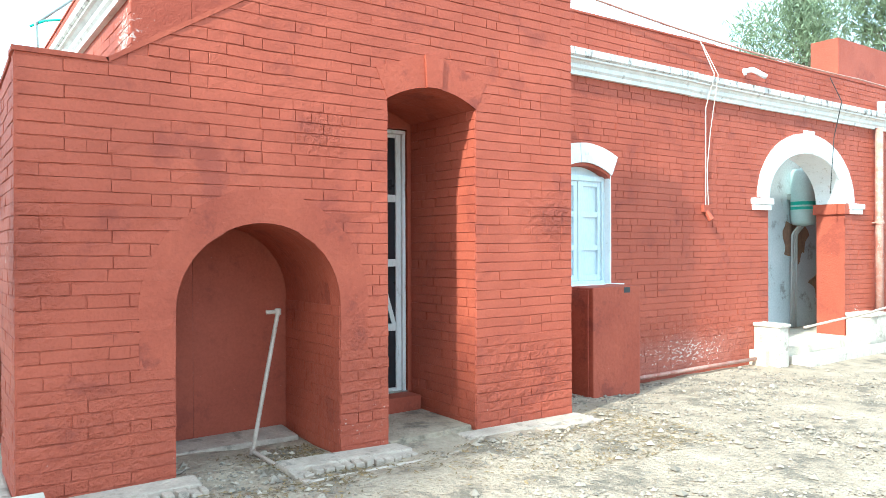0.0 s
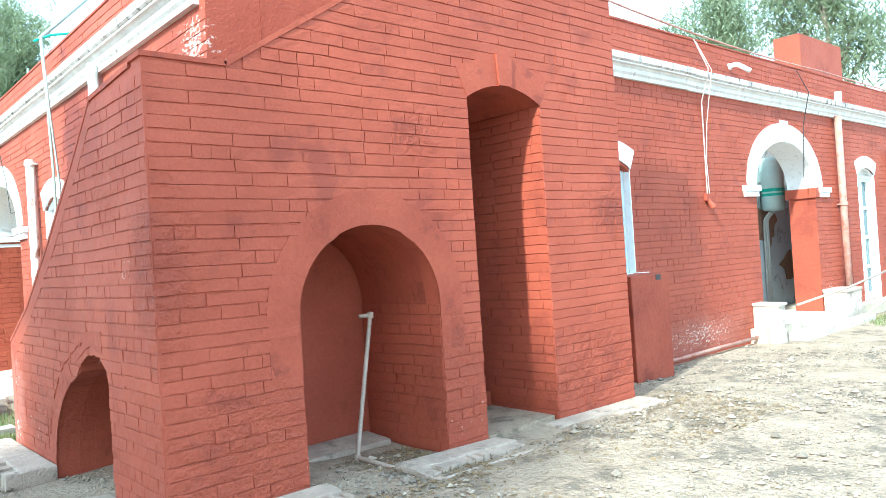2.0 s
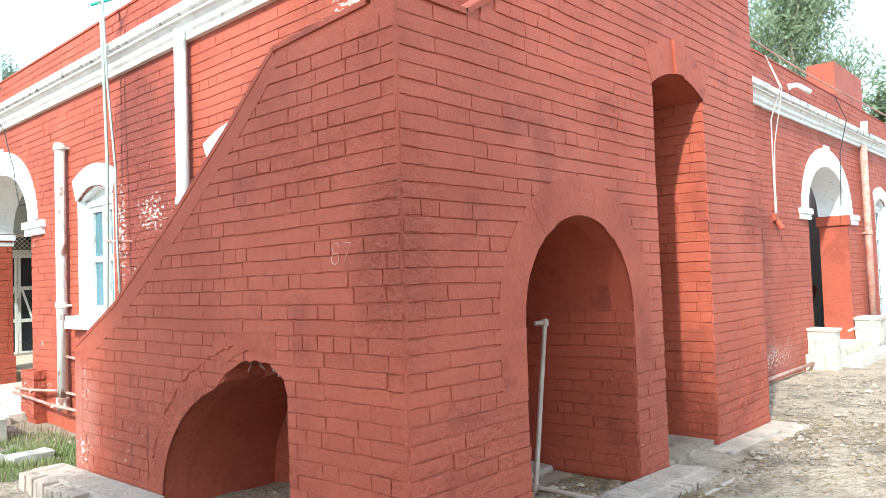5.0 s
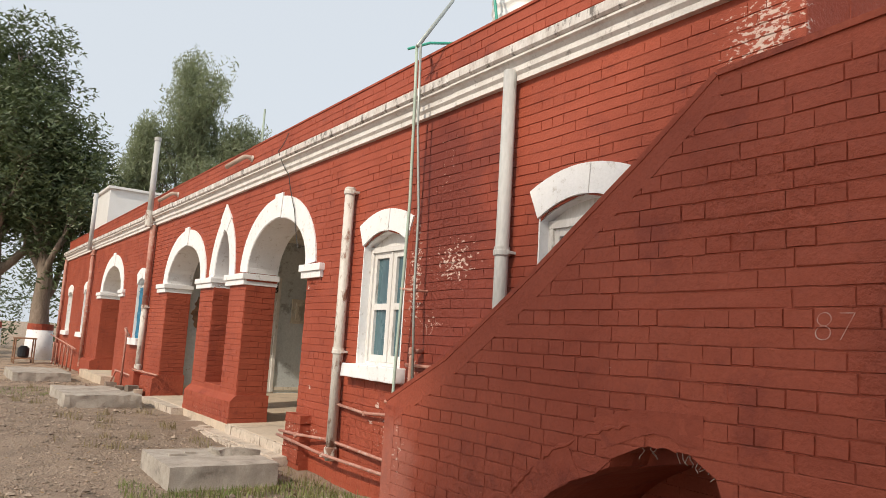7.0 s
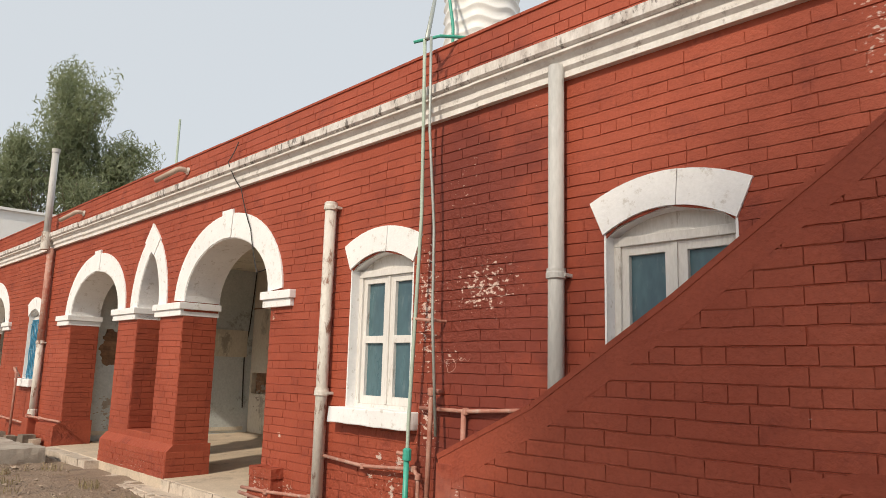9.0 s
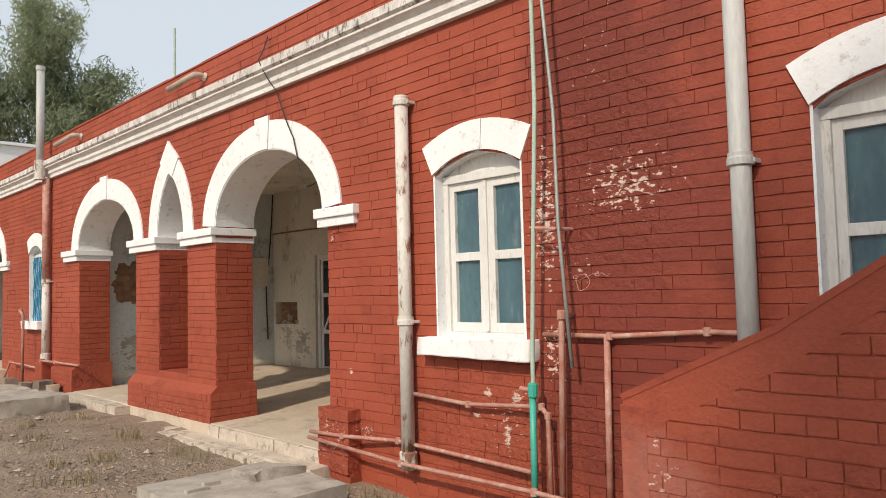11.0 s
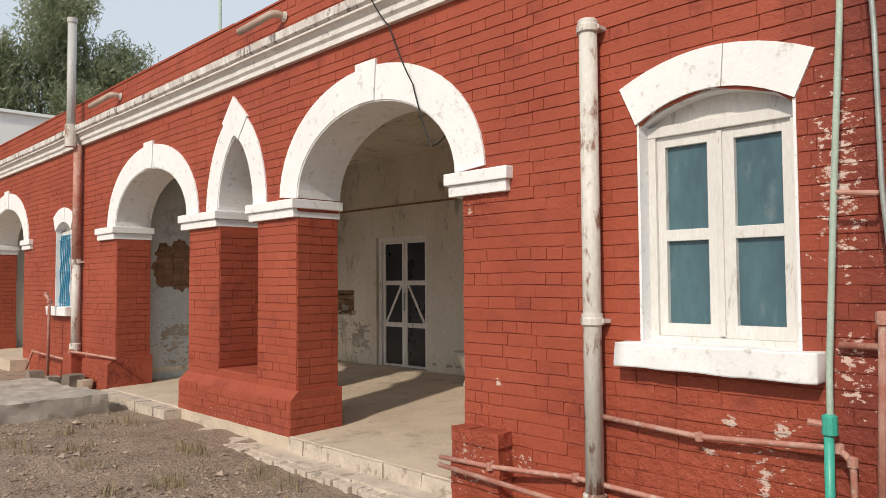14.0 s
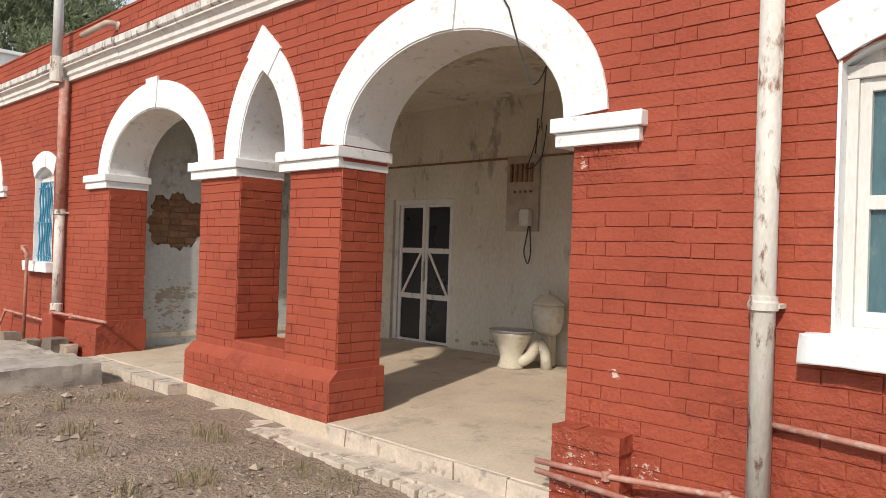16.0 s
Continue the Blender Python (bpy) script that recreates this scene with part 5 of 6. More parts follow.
# ---- things by the south wall ----
def meter_box():
    g = thing("brick_box", "red-painted masonry box standing by the wall", "box")
    bm = box(bmesh.new(), 5.82, 6.57, 5.49, 5.92, -0.3, 1.06, 0.014, 0.006)
    part("body", bm, RED_SMOOTH, g)
    # No hole is cut: a near-black block paints the gap's shade.
    part("notch", box(bmesh.new(), 6.30, 6.40, 5.485, 5.51, 0.99, 1.05), DARK, g, "near-black block painted as a shaded gap")
    part("side_board", box(bmesh.new(), 5.80, 5.815, 5.55, 5.9, -0.2, 1.03), RED_SMOOTH, g)


meter_box()


def water_heater():
    g = thing("water_heater", "grey-green cylindrical water heater with a green band, on the wall", "water heater")
    c = (12.5, 6.88, 0)
    part("tank", revolve([(0.05, 1.84), (0.17, 1.86), (0.205, 1.92), (0.205, 2.76), (0.17, 2.82), (0.05, 2.84)], c, 28), TANK, g, smooth=True)
    bm = bmesh.new()
    for k, (z, h) in enumerate(((2.12, 0.05), (2.2, 0.06))):
        part("stripe", revolve([(0.207, z), (0.208, z + h)], c, 28), GREEN, g, "green printed stripe")
    part("bracket", box(bm, 12.35, 12.65, 7.0, 7.1, 2.3, 2.4, 0.006), GALV, g)
    for dx in (-0.08, 0.0, 0.07):
        part("pipe", tube(rounded([(12.5 + dx, 6.90, 1.86), (12.5 + dx, 7.04, 1.70), (12.5 + dx, 7.06, 0.06)], 0.06), 0.02, 8), GREY_PIPE, g, smooth=True)


water_heater()


def pedestal(x0, x1, label):
    g = thing("pedestal", label, "plinth", "plinths beside the opening")
    part("block", box(bmesh.new(), x0, x1, 5.56, 5.94, -0.35, 0.40, 0.02, 0.008), CREAM, g)
    part("cap", box(bmesh.new(), x0 - 0.015, x1 + 0.015, 5.54, 5.945, 0.38, 0.43, 0.012, 0.006), CREAM, g)


pedestal(9.5, 9.74, "stained cream plaster plinth beside an opening")
pedestal(12.05, 12.7, "stained cream plaster plinth beside an opening")
tagged(part("south_step", box(bmesh.new(), 9.9, 12.7, 5.35, 5.7, -0.35, -0.04, 0.015, 0.01), CREAM), "low cream cement step", "step", kind="structure")
g = thing("wall_switch", "small red-painted switch hanging on the wall", "switch")
part("box", pbox(FS, 8.32, 8.46, 1.94, 2.04, 0.0, 0.05, 0.008), RED_SMOOTH, g)
part("lamp_holder", tube([FS.p(8.39, 1.95, 0.03), FS.p(8.42, 1.84, 0.09)], [0.03, 0.045], 10), RED_SMOOTH, g)
g = thing("roof_pier", "red-painted brick pier on the roof edge", "pier")
part("body", box(bmesh.new(), 11.95, 13.75, 6.0, 6.45, 3.6, 4.82, 0.01), RED, g)
g = thing("air_conditioner", "white outdoor air-conditioner unit on the wall", "air conditioner")
part("body", box(bmesh.new(), 15.6, 16.4, 5.5, 5.85, 2.3, 2.95, 0.02), PLASTIC, g)
part("bracket", box(bmesh.new(), 15.7, 16.3, 5.5, 5.945, 2.25, 2.3), GALV, g)

# ---- porch things ----
def fuse_board():
    g = thing("fuse_board", "white wooden fuse board with brown fuses and a meter", "fuse board")
    pl = Plane("W", 4.80)
    part("board", pbox(pl, 14.95, 15.43, 1.66, 2.56, 0, 0.04, 0.006), BOARD, g)
    for k in range(5):
        u = 15.03 + 0.075 * k
        part("fuse", pbox(pl, u, u + 0.035, 2.25, 2.47, 0.04, 0.075, 0.006), BARE_BRICK, g, "brown fuse carrier")
    for k in range(4):
        part("bulb", revolve([(0.012, 0), (0.018, 0.015), (0.01, 0.03)], pl.p(15.06 + 0.08 * k, 2.12, 0.05), 8), BARE_BRICK, g)
    part("meter", pbox(pl, 15.03, 15.17, 1.72, 1.92, 0.04, 0.12, 0.012), IRON, g, "beige meter box")
    bm = tube(rounded([pl.p(15.05, 1.72, 0.08), pl.p(15.13, 1.4, 0.06), pl.p(15.06, 1.25, 0.06), pl.p(15.02, 1.4, 0.06), pl.p(15.04, 1.72, 0.07)], 0.06), 0.008, 6)
    part("wire", bm, WIRE, g, "loop of black wire")
    part("conduit", tube([pl.p(14.95, 2.55, 0.02), pl.p(14.95, 3.3, 0.02)], 0.012, 8), IRON, g)


fuse_board()


def toilet():
    g = thing("toilet_bowl", "disused stained ceramic toilet bowl on the porch floor", "toilet")
    c = (4.22, 14.86, FLOOR_Z - 0.012)
    part("bowl", revolve([(0.13, 0.0), (0.135, 0.03), (0.11, 0.10), (0.12, 0.18), (0.17, 0.28), (0.21, 0.36), (0.225, 0.40), (0.20, 0.41), (0.17, 0.40), (0.12, 0.28)], c, 28, squash=(1, 1.15)), CERAMIC, g, smooth=True)
    part("seat", revolve([(0.20, 0.41), (0.235, 0.412), (0.235, 0.43), (0.20, 0.432)], c, 28, squash=(1, 1.15)), GREY_PIPE, g, "grey seat ring")
    part("trap", tube(rounded([(4.24, 14.76, FLOOR_Z + 0.06), (4.30, 14.66, FLOOR_Z + 0.12), (4.36, 14.60, FLOOR_Z + 0.30), (4.42, 14.54, FLOOR_Z + 0.20), (4.44, 14.53, FLOOR_Z - 0.012)], 0.09), [0.062] * 17, 12), CERAMIC, g, smooth=True)
    t = thing("cistern", "cream ceramic cistern with a domed lid, against the wall", "cistern")
    part("body", revolve([(0.10, 0.36), (0.16, 0.42), (0.19, 0.55), (0.19, 0.66), (0.17, 0.70)], (4.56, 14.62, FLOOR_Z), 20, squash=(0.7, 1.1)), CERAMIC, t, smooth=True)
    part("lid", revolve([(0.19, 0.70), (0.19, 0.72), (0.10, 0.80), (0.025, 0.82), (0.025, 0.85), (0.01, 0.87)], (4.56, 14.62, FLOOR_Z), 20, squash=(0.7, 1.1)), CERAMIC, t, smooth=True)
    part("stand", box(bmesh.new(), 4.52, 4.66, 14.56, 14.68, FLOOR_Z - 0.005, FLOOR_Z + 0.37, 0.02), CERAMIC, t)


toilet()
g = thing("wall_box", "old white wooden box on the porch wall", "box")
part("box", pbox(PN, 3.95, 4.66, 1.58, 2.10, 0.0, 0.06, 0.008), PLASTER, g)
part("lid", pbox(PN, 4.03, 4.58, 1.65, 2.02, 0.06, 0.085, 0.006), PLASTER, g)


# ---- yard ----
slab = part("concrete_slab", lumpy(-0.38, 0.69, 11.12, 12.25, -0.35, 0.03, 1, amp=0.014), CONCRETE)
tagged(slab, "grey concrete inspection-pit slab with chipped edges", "concrete slab")
lump = part("mortar_lump", lumpy(0.26, 0.68, 11.66, 11.98, 0.01, 0.085, 5, 10, 0.055), CONCRETE)
tagged(lump, "broken lump of mortar lying on the slab", "rubble")
for k, (xa, ya, sx, sy) in enumerate(((-0.22, 11.75, 0.16, 0.05), (-0.05, 11.85, 0.12, 0.06))):
    tagged(part("brick_scrap", lumpy(xa, xa + sx, ya, ya + sy, 0.025, 0.055, 20 + k, 3, 0.01), CONCRETE), "thin broken brick lying on the slab", "rubble")
for k, (x0, x1, y0, y1, z1, lab_) in enumerate(((-0.45, 0.75, 17.3, 18.1, 0.16, "low mortared brick pit cover"), (-0.35, 0.72, 18.15, 19.9, 0.12, "low mortared brick pit cover, cracked"), (-0.7, 0.5, 23.3, 25.6, 0.14, "low concrete pit cover strewn with rubble"))):
    ob = part("pit_cover", lumpy(x0, x1, y0, y1, -0.25, z1, 30 + k, 12, 0.03), CONCRETE)
    tagged(ob, lab_, "concrete slab")
kerb = part("kerb_strip", lumpy(-1.5, 0.3, 9.93, 10.16, -0.35, -0.10, 40, 12, 0.02), CONCRETE)
tagged(kerb, "broken cement kerb strip sunk in the grass", "kerb", kind="structure")
tagged(part("kerb_strip", lumpy(0.28, 0.62, 9.6, 9.85, -0.35, -0.08, 43, 8, 0.02), CONCRETE), "broken cement kerb strip sunk in the grass", "kerb", kind="structure")
for k, (x, y, s) in enumerate(((0.75, 19.5, 0.16), (0.9, 19.2, 0.2), (0.72, 20.3, 0.18), (0.98, 18.95, 0.14))):
    tagged(part("loose_brick", lumpy(x, x + s, y, y + s * 1.5, -0.08, s * 0.9, 50 + k, 5, 0.03), STONE), "rough broken brick by the wall", "rubble", "broken bricks by the wall")
tagged(part("paving_slab", lumpy(-0.13, 0.56, 4.18, 4.86, -0.14, 0.078, 61, 10, 0.006), CREAM), "pale cement slab by the foot of the stairs", "concrete slab")
tagged(part("slate_scrap", tube([(0.62, 6.0, -0.03), (0.66, 6.02, 0.22)], [0.07, 0.05], 4), CONCRETE), "leaning scrap of board in the alcove", "rubble")
def pump_frame():
    g = thing("pump_frame", "rusty metal frame with a small pump standing in the yard", "metal frame")
    for x in (-0.05, 0.5):
        for y in (31.2, 31.8):
            part("leg", tube([(x, y, -0.1), (x, y, 0.75)], 0.025, 6), BARE_BRICK, g)
    part("top", box(bmesh.new(), -0.09, 0.54, 31.15, 31.85, 0.72, 0.76, 0.005), BARE_BRICK, g)
    part("pump", revolve([(0.1, 0.12), (0.17, 0.16), (0.17, 0.42), (0.08, 0.5)], (0.22, 31.5, 0), 14), DARK, g)
    part("shelf", box(bmesh.new(), -0.07, 0.52, 31.18, 31.82, 0.08, 0.12, 0.005), BARE_BRICK, g)


pump_frame()

# gravel, litter and grass
def blob_verts(p, r, rnd):
    v = [Vector((r * rnd.uniform(0.6, 1.3) * a, r * rnd.uniform(0.6, 1.3) * b, r * rnd.uniform(0.4, 0.8) * c)) for a, b, c in ((1, 0, 0), (-1, 0, 0), (0, 1, 0), (0, -1, 0), (0, 0, 1), (0, 0, -1))]
    q = Matrix.Rotation(rnd.uniform(0, 6.28), 3, "Z")
    return [p + q @ a for a in v]


OCT = [(0, 2, 4), (2, 1, 4), (1, 3, 4), (3, 0, 4), (2, 0, 5), (1, 2, 5), (3, 1, 5), (0, 3, 5)]


def blocked(x, y):
    return (0.1 < x < 5.0 and 4.62 < y < 8.9 and not (1.4 < x < 2.5 and y < 5.4) and not (0.43 < x < 1.3 and 5.95 < y < 7.2)) or (x > 0.75 and y > 11.8) or (x > 1.2 and y > 5.9) or (-0.42 < x < 0.72 and 11.05 < y < 12.3)


def ground_z(x, y):
    i = min(len(gx) - 2, max(0, int(np.searchsorted(gx, x)) - 1))
    j = min(len(gy) - 2, max(0, int(np.searchsorted(gy, y)) - 1))
    return gv[j * w_gx + i][2]


w_gx = len(gx)
rnd = random.Random(11)
sv, sf = [], []
count = 0
while count < 42000:
    if rnd.random() < 0.35:
        x, y = rnd.uniform(0.6, 10), rnd.uniform(2.2, 5.8)
    else:
        x, y = rnd.uniform(-4, 1.1), rnd.uniform(4.5, 24)
    if blocked(x, y):
        continue
    dens = noise.noise(Vector((x * 0.9, y * 0.9, 7)))
    if dens < rnd.uniform(-0.5, 0.35):
        continue
    r = min(0.05, 0.006 * math.exp(rnd.gauss(0, 0.7)) + 0.002)
    p = Vector((x, y, ground_z(x, y) + r * 0.25))
    k = len(sv)
    sv += blob_verts(p, r, rnd)
    sf += [tuple(i + k for i in f) for f in OCT]
    count += 1
tagged(mesh_object("gravel", sv, sf, STONE), "scattered pebbles and brick crumbs on the soil", "gravel", kind="stuff")
cv, cf = [], []
while len(cf) < 8 * 9000:
    x, y = rnd.uniform(-3.6, 1.1), rnd.uniform(6.0, 22)
    if blocked(x, y) or noise.noise(Vector((x * 0.6, y * 0.6, 3))) < rnd.uniform(-0.35, 0.3):
        continue
    r = min(0.036, 0.012 * math.exp(rnd.gauss(0, 0.5)))
    k = len(cv)
    cv += blob_verts(Vector((x, y, ground_z(x, y) - r * 0.05)), r, rnd)
    cf += [tuple(i + k for i in f) for f in OCT]
tagged(mesh_object("soil_clods", cv, cf, CLOD, smooth=True), "dry crumbled clods of soil", "soil", kind="stuff")
lv, lf = [], []
for _ in range(24000):
    zone = rnd.random()
    if zone < 0.35:
        x, y = rnd.uniform(0.0, 5.5), rnd.uniform(3.6, 5.6)
    elif zone < 0.5:
        x, y = rnd.uniform(1.4, 2.5), rnd.uniform(4.3, 5.4)
    else:
        x, y = rnd.uniform(-4, 1.0), rnd.uniform(4.5, 24)
    if blocked(x, y) or noise.noise(Vector((x * 0.7, y * 0.7, 2))) < rnd.uniform(-0.4, 0.3):
        continue
    a, s = rnd.uniform(0, 6.28), rnd.uniform(0.010, 0.030)
    d, e = Vector((math.cos(a), math.sin(a), rnd.uniform(-0.2, 0.3))) * s, Vector((-math.sin(a), math.cos(a), rnd.uniform(-0.3, 0.3))) * s * 0.3
    p = Vector((x, y, ground_z(x, y) + 0.008))
    k = len(lv)
    lv += [p - d, p + e, p + d, p - e]
    lf.append((k, k + 1, k + 2, k + 3))
tagged(mesh_object("leaf_litter", lv, lf, LITTER), "dry fallen leaves and twigs", "leaf litter", kind="stuff")


def grass(name, areas, mat, height, label, lean=0.5):
    v, f = [], []
    for cx, cy, rx, ry, n in areas:
        for _ in range(n):
            a, q = rnd.uniform(0, 6.28), math.sqrt(rnd.random())
            x, y = cx + rx * q * math.cos(a), cy + ry * q * math.sin(a)
            if blocked(x, y) and not (x > 0.75):
                continue
            h = height * rnd.uniform(0.35, 1.1)
            b = rnd.uniform(0, 6.28)
            side = Vector((-math.sin(b), math.cos(b), 0)) * 0.0035
            tip = Vector((math.cos(b), math.sin(b), 0)) * h * lean * rnd.random()
            p = Vector((x, y, ground_z(x, y) - 0.01 if not blocked(x, y) else -0.16))
            k = len(v)
            v += [p - side, p + side, p + side * 0.7 + tip * 0.4 + Vector((0, 0, h * 0.6)), p - side * 0.7 + tip * 0.4 + Vector((0, 0, h * 0.6)), p + tip + Vector((0, 0, h))]
            f += [(k, k + 1, k + 2, k + 3), (k + 3, k + 2, k + 4)]
    tagged(mesh_object(name, v, f, mat), label, "grass", kind="stuff")


grass("grass", [(0.5, 9.6, 0.75, 0.6, 5200), (0.1, 10.0, 0.9, 0.45, 3000), (0.85, 10.4, 0.35, 0.9, 1600), (-0.65, 11.0, 0.15, 0.6, 350), (0.1, 10.9, 0.6, 0.25, 1100), (-0.2, 5.3, 0.15, 0.2, 80), (13.5, 5.0, 1.6, 0.5, 2500), (-0.6, 20.5, 0.8, 1.0, 500), (0.0, 19.9, 0.6, 0.3, 200)], GRASS, 0.08, "short green grass by the wall foot")
grass("dry_tufts", [(0.0, 14.0, 0.14, 0.16, 80), (0.55, 14.8, 0.12, 0.2, 80), (-0.4, 13.3, 0.14, 0.14, 50), (-0.6, 16.2, 0.2, 0.2, 60), (0.6, 16.5, 0.12, 0.2, 50), (1.0, 11.0, 0.15, 0.7, 160), (0.65, 13.6, 0.1, 0.4, 70)] + [(rnd.uniform(-3.2, 0.55), rnd.uniform(9.0, 22.0), rnd.uniform(0.05, 0.16), rnd.uniform(0.05, 0.16), rnd.randrange(12, 45)) for _ in range(46)], STRAW, 0.13, "dry grass tufts on bare soil", 0.8)

# ---- roof and far things ----
def roof_tank():
    g = thing("water_tank", "white ribbed plastic water tank on the roof", "water tank")
    cx, cy, n = 5.38, 13.15, 48
    prof = [(0.60, 5.9, 0)]
    for k in range(10):
        z = 6.15 + 0.2 * k
        prof += [(0.595, z, 1), (0.622, z + 0.03, 1), (0.622, z + 0.06, 1), (0.595, z + 0.09, 1)]
    prof += [(0.58, 8.17, 0), (0.45, 8.28, 0), (0.30, 8.33, 0), (0.22, 8.36, 0), (0.05, 8.36, 0)]
    bm = bmesh.new()
    rings = [[bm.verts.new((cx + r * math.cos(a), cy + r * math.sin(a), z + wv * 0.035 * math.sin(7 * a))) for a in (2 * math.pi * k / n for k in range(n))] for r, z, wv in prof]
    for a, b in zip(rings, rings[1:]):
        for k in range(n):
            bm.faces.new((a[k], a[(k + 1) % n], b[(k + 1) % n], b[k]))
    bm.faces.new(rings[-1])
    part("tank", bm, PLASTIC, g, smooth=True)
    part("lid", revolve([(0.23, 8.34), (0.24, 8.35), (0.24, 8.40), (0.05, 8.42)], (cx, cy, 0), 20), RED_SMOOTH, g, "red lid")
    part("stand", box(bmesh.new(), 4.9, 6.15, 12.45, 13.75, 3.62, 5.9, 0.02), CONCRETE, g)
    run("tank_pipe", [(4.63, 13.0, 3.62), (4.61, 13.01, 6.6), (4.4, 13.18, 8.5)], 0.025, GREEN, "green plastic pipe beside the tank", "water pipe", fit=False)
    run("tank_pipe", [W(9.55, 4.06, 0.25), (2.2, 10.75, 5.3), (4.18, 12.98, 7.72), (5.0, 13.0, 7.65)], 0.02, GALV, "grey pipe leaning up to the tank", "water pipe", fit=False)


roof_tank()
g = thing("roof_cabin", "white boxy cabin on the far roof", "cabin")
part("body", box(bmesh.new(), 1.75, 4.4, 28.6, 31.2, 3.62, 5.55, 0.01), PLASTIC, g)
part("lid", box(bmesh.new(), 1.68, 4.45, 28.5, 31.3, 5.55, 5.63, 0.01), PLASTIC, g)
g = thing("roof_pole", "thin pale pole on the roof", "pole")
part("pole", tube([(3.2, 19.5, 3.6), (3.2, 19.5, 6.3)], 0.025, 8), MINT, g)


def leaves(name, centres, per, size, mat, parent, seed, droop=0.5, narrow=0.28):
    r = np.random.RandomState(seed)
    V, F = [], []
    for cx, cy, cz, rx, ry, rz, dens in centres:
        n = int(per * dens)
        d = r.normal(size=(n, 3))
        d /= np.linalg.norm(d, axis=1)[:, None]
        rad = r.uniform(0.35, 1.0, n) ** 0.5
        pos = np.array((cx, cy, cz)) + d * rad[:, None] * np.array((rx, ry, rz))
        a = r.uniform(0, 6.283, n)
        along = np.stack([np.cos(a), np.sin(a), -droop * 2 * r.uniform(0, 1, n)], 1)
        along /= np.linalg.norm(along, axis=1)[:, None]
        side = np.cross(along, r.normal(size=(n, 3)))
        side /= np.linalg.norm(side, axis=1)[:, None]
        s = size * r.uniform(0.6, 1.3, n)[:, None]
        quad = np.stack([pos - along * s, pos + side * s * narrow, pos + along * s, pos - side * s * narrow], 1)
        k = len(V)
        V += quad.reshape(-1, 3).tolist()
        F += [(k + 4 * i, k + 4 * i + 1, k + 4 * i + 2, k + 4 * i + 3) for i in range(n)]
    return tagged(mesh_object(name, V, F, mat, parent), kind="stuff")


def limb(bm, p, d, length, r, depth, rn, out, spread=0.6, rise=0.25):
    pts, rad = [p], [r]
    for k in range(5):
        d = (d + Vector((rn.uniform(-0.2, 0.2), rn.uniform(-0.2, 0.2), rn.uniform(-0.05, rise)))).normalized()
        pts.append(pts[-1] + d * length / 5)
        rad.append(r * (1 - 0.11 * (k + 1)))
    tube(pts, rad, 8 if depth > 1 else 5, bm)
    if depth == 0:
        out.append(pts[-1])
        return
    out.append(pts[3])
    for _ in range(3 if depth > 1 else 4):
        k = rn.choice((2, 3, 4, 5))
        q = (d + Vector((rn.uniform(-1, 1), rn.uniform(-1, 1), rn.uniform(-0.2, 0.8))) * spread).normalized()
        limb(bm, pts[k], q, length * rn.uniform(0.55, 0.8), rad[k] * 0.62, depth - 1, rn, out, spread, rise)


def tree(label, base, height, r, seed, leaf_mat, leaf_size, per, clump, first=0.25, depth=3, spread=0.6, white_base=False, tall=1.0, limbs=5, narrow=0.28, droop=0.5, trunk_mat=BARK, reach=1.0, scatter=0.5):
    rn = random.Random(seed)
    g = thing("tree", label, "tree")
    bm = bmesh.new()
    ends = []
    p = Vector(base)
    pts, rad = [p - Vector((0, 0, 0.3))], [r * 1.3]
    n = 7
    for k in range(n):
        p = p + Vector((rn.uniform(-0.12, 0.12), rn.uniform(-0.12, 0.12), height * 0.75 / n))
        pts.append(p)
        rad.append(r * (1.05 - 0.75 * (k + 1) / n))
    tube(pts, rad, 12, bm)
    for k in range(limbs):
        t = first + (1 - first) * k / limbs
        i = min(n, max(1, int(round(t * n))))
        a = k * 2.4 + rn.uniform(-0.4, 0.4)
        d = Vector((math.cos(a) * spread, math.sin(a) * spread, 0.9)).normalized()
        limb(bm, pts[i], d, height * (0.42 - 0.22 * t) * reach, max(0.04, rad[i] * 0.6), depth - 1, rn, ends, spread)
    part("trunk", bm, trunk_mat, g, smooth=True)
    if white_base:
        part("painted_base", tube([(base[0], base[1], -0.2), (base[0], base[1], 1.0)], [r * 1.36, r * 1.2], 14), WHITE, g, "whitewashed trunk base", smooth=True)
        part("painted_band", tube([(base[0], base[1], 1.0), (base[0], base[1], 1.22)], [r * 1.21, r * 1.19], 14), RED_SMOOTH, g, "red painted band")
    cs = []
    for e in ends:
        for _ in range(3):
            s = clump * rn.uniform(0.5, 1.15)
            o = Vector((rn.gauss(0, 1), rn.gauss(0, 1), rn.gauss(0, 0.9))) * clump * scatter
            cs.append((e.x + o.x, e.y + o.y, e.z + o.z, s, s, s * tall, (s / clump) ** 2))
    leaves("crown", cs, per, leaf_size, leaf_mat, g, seed, droop, narrow)
    return g


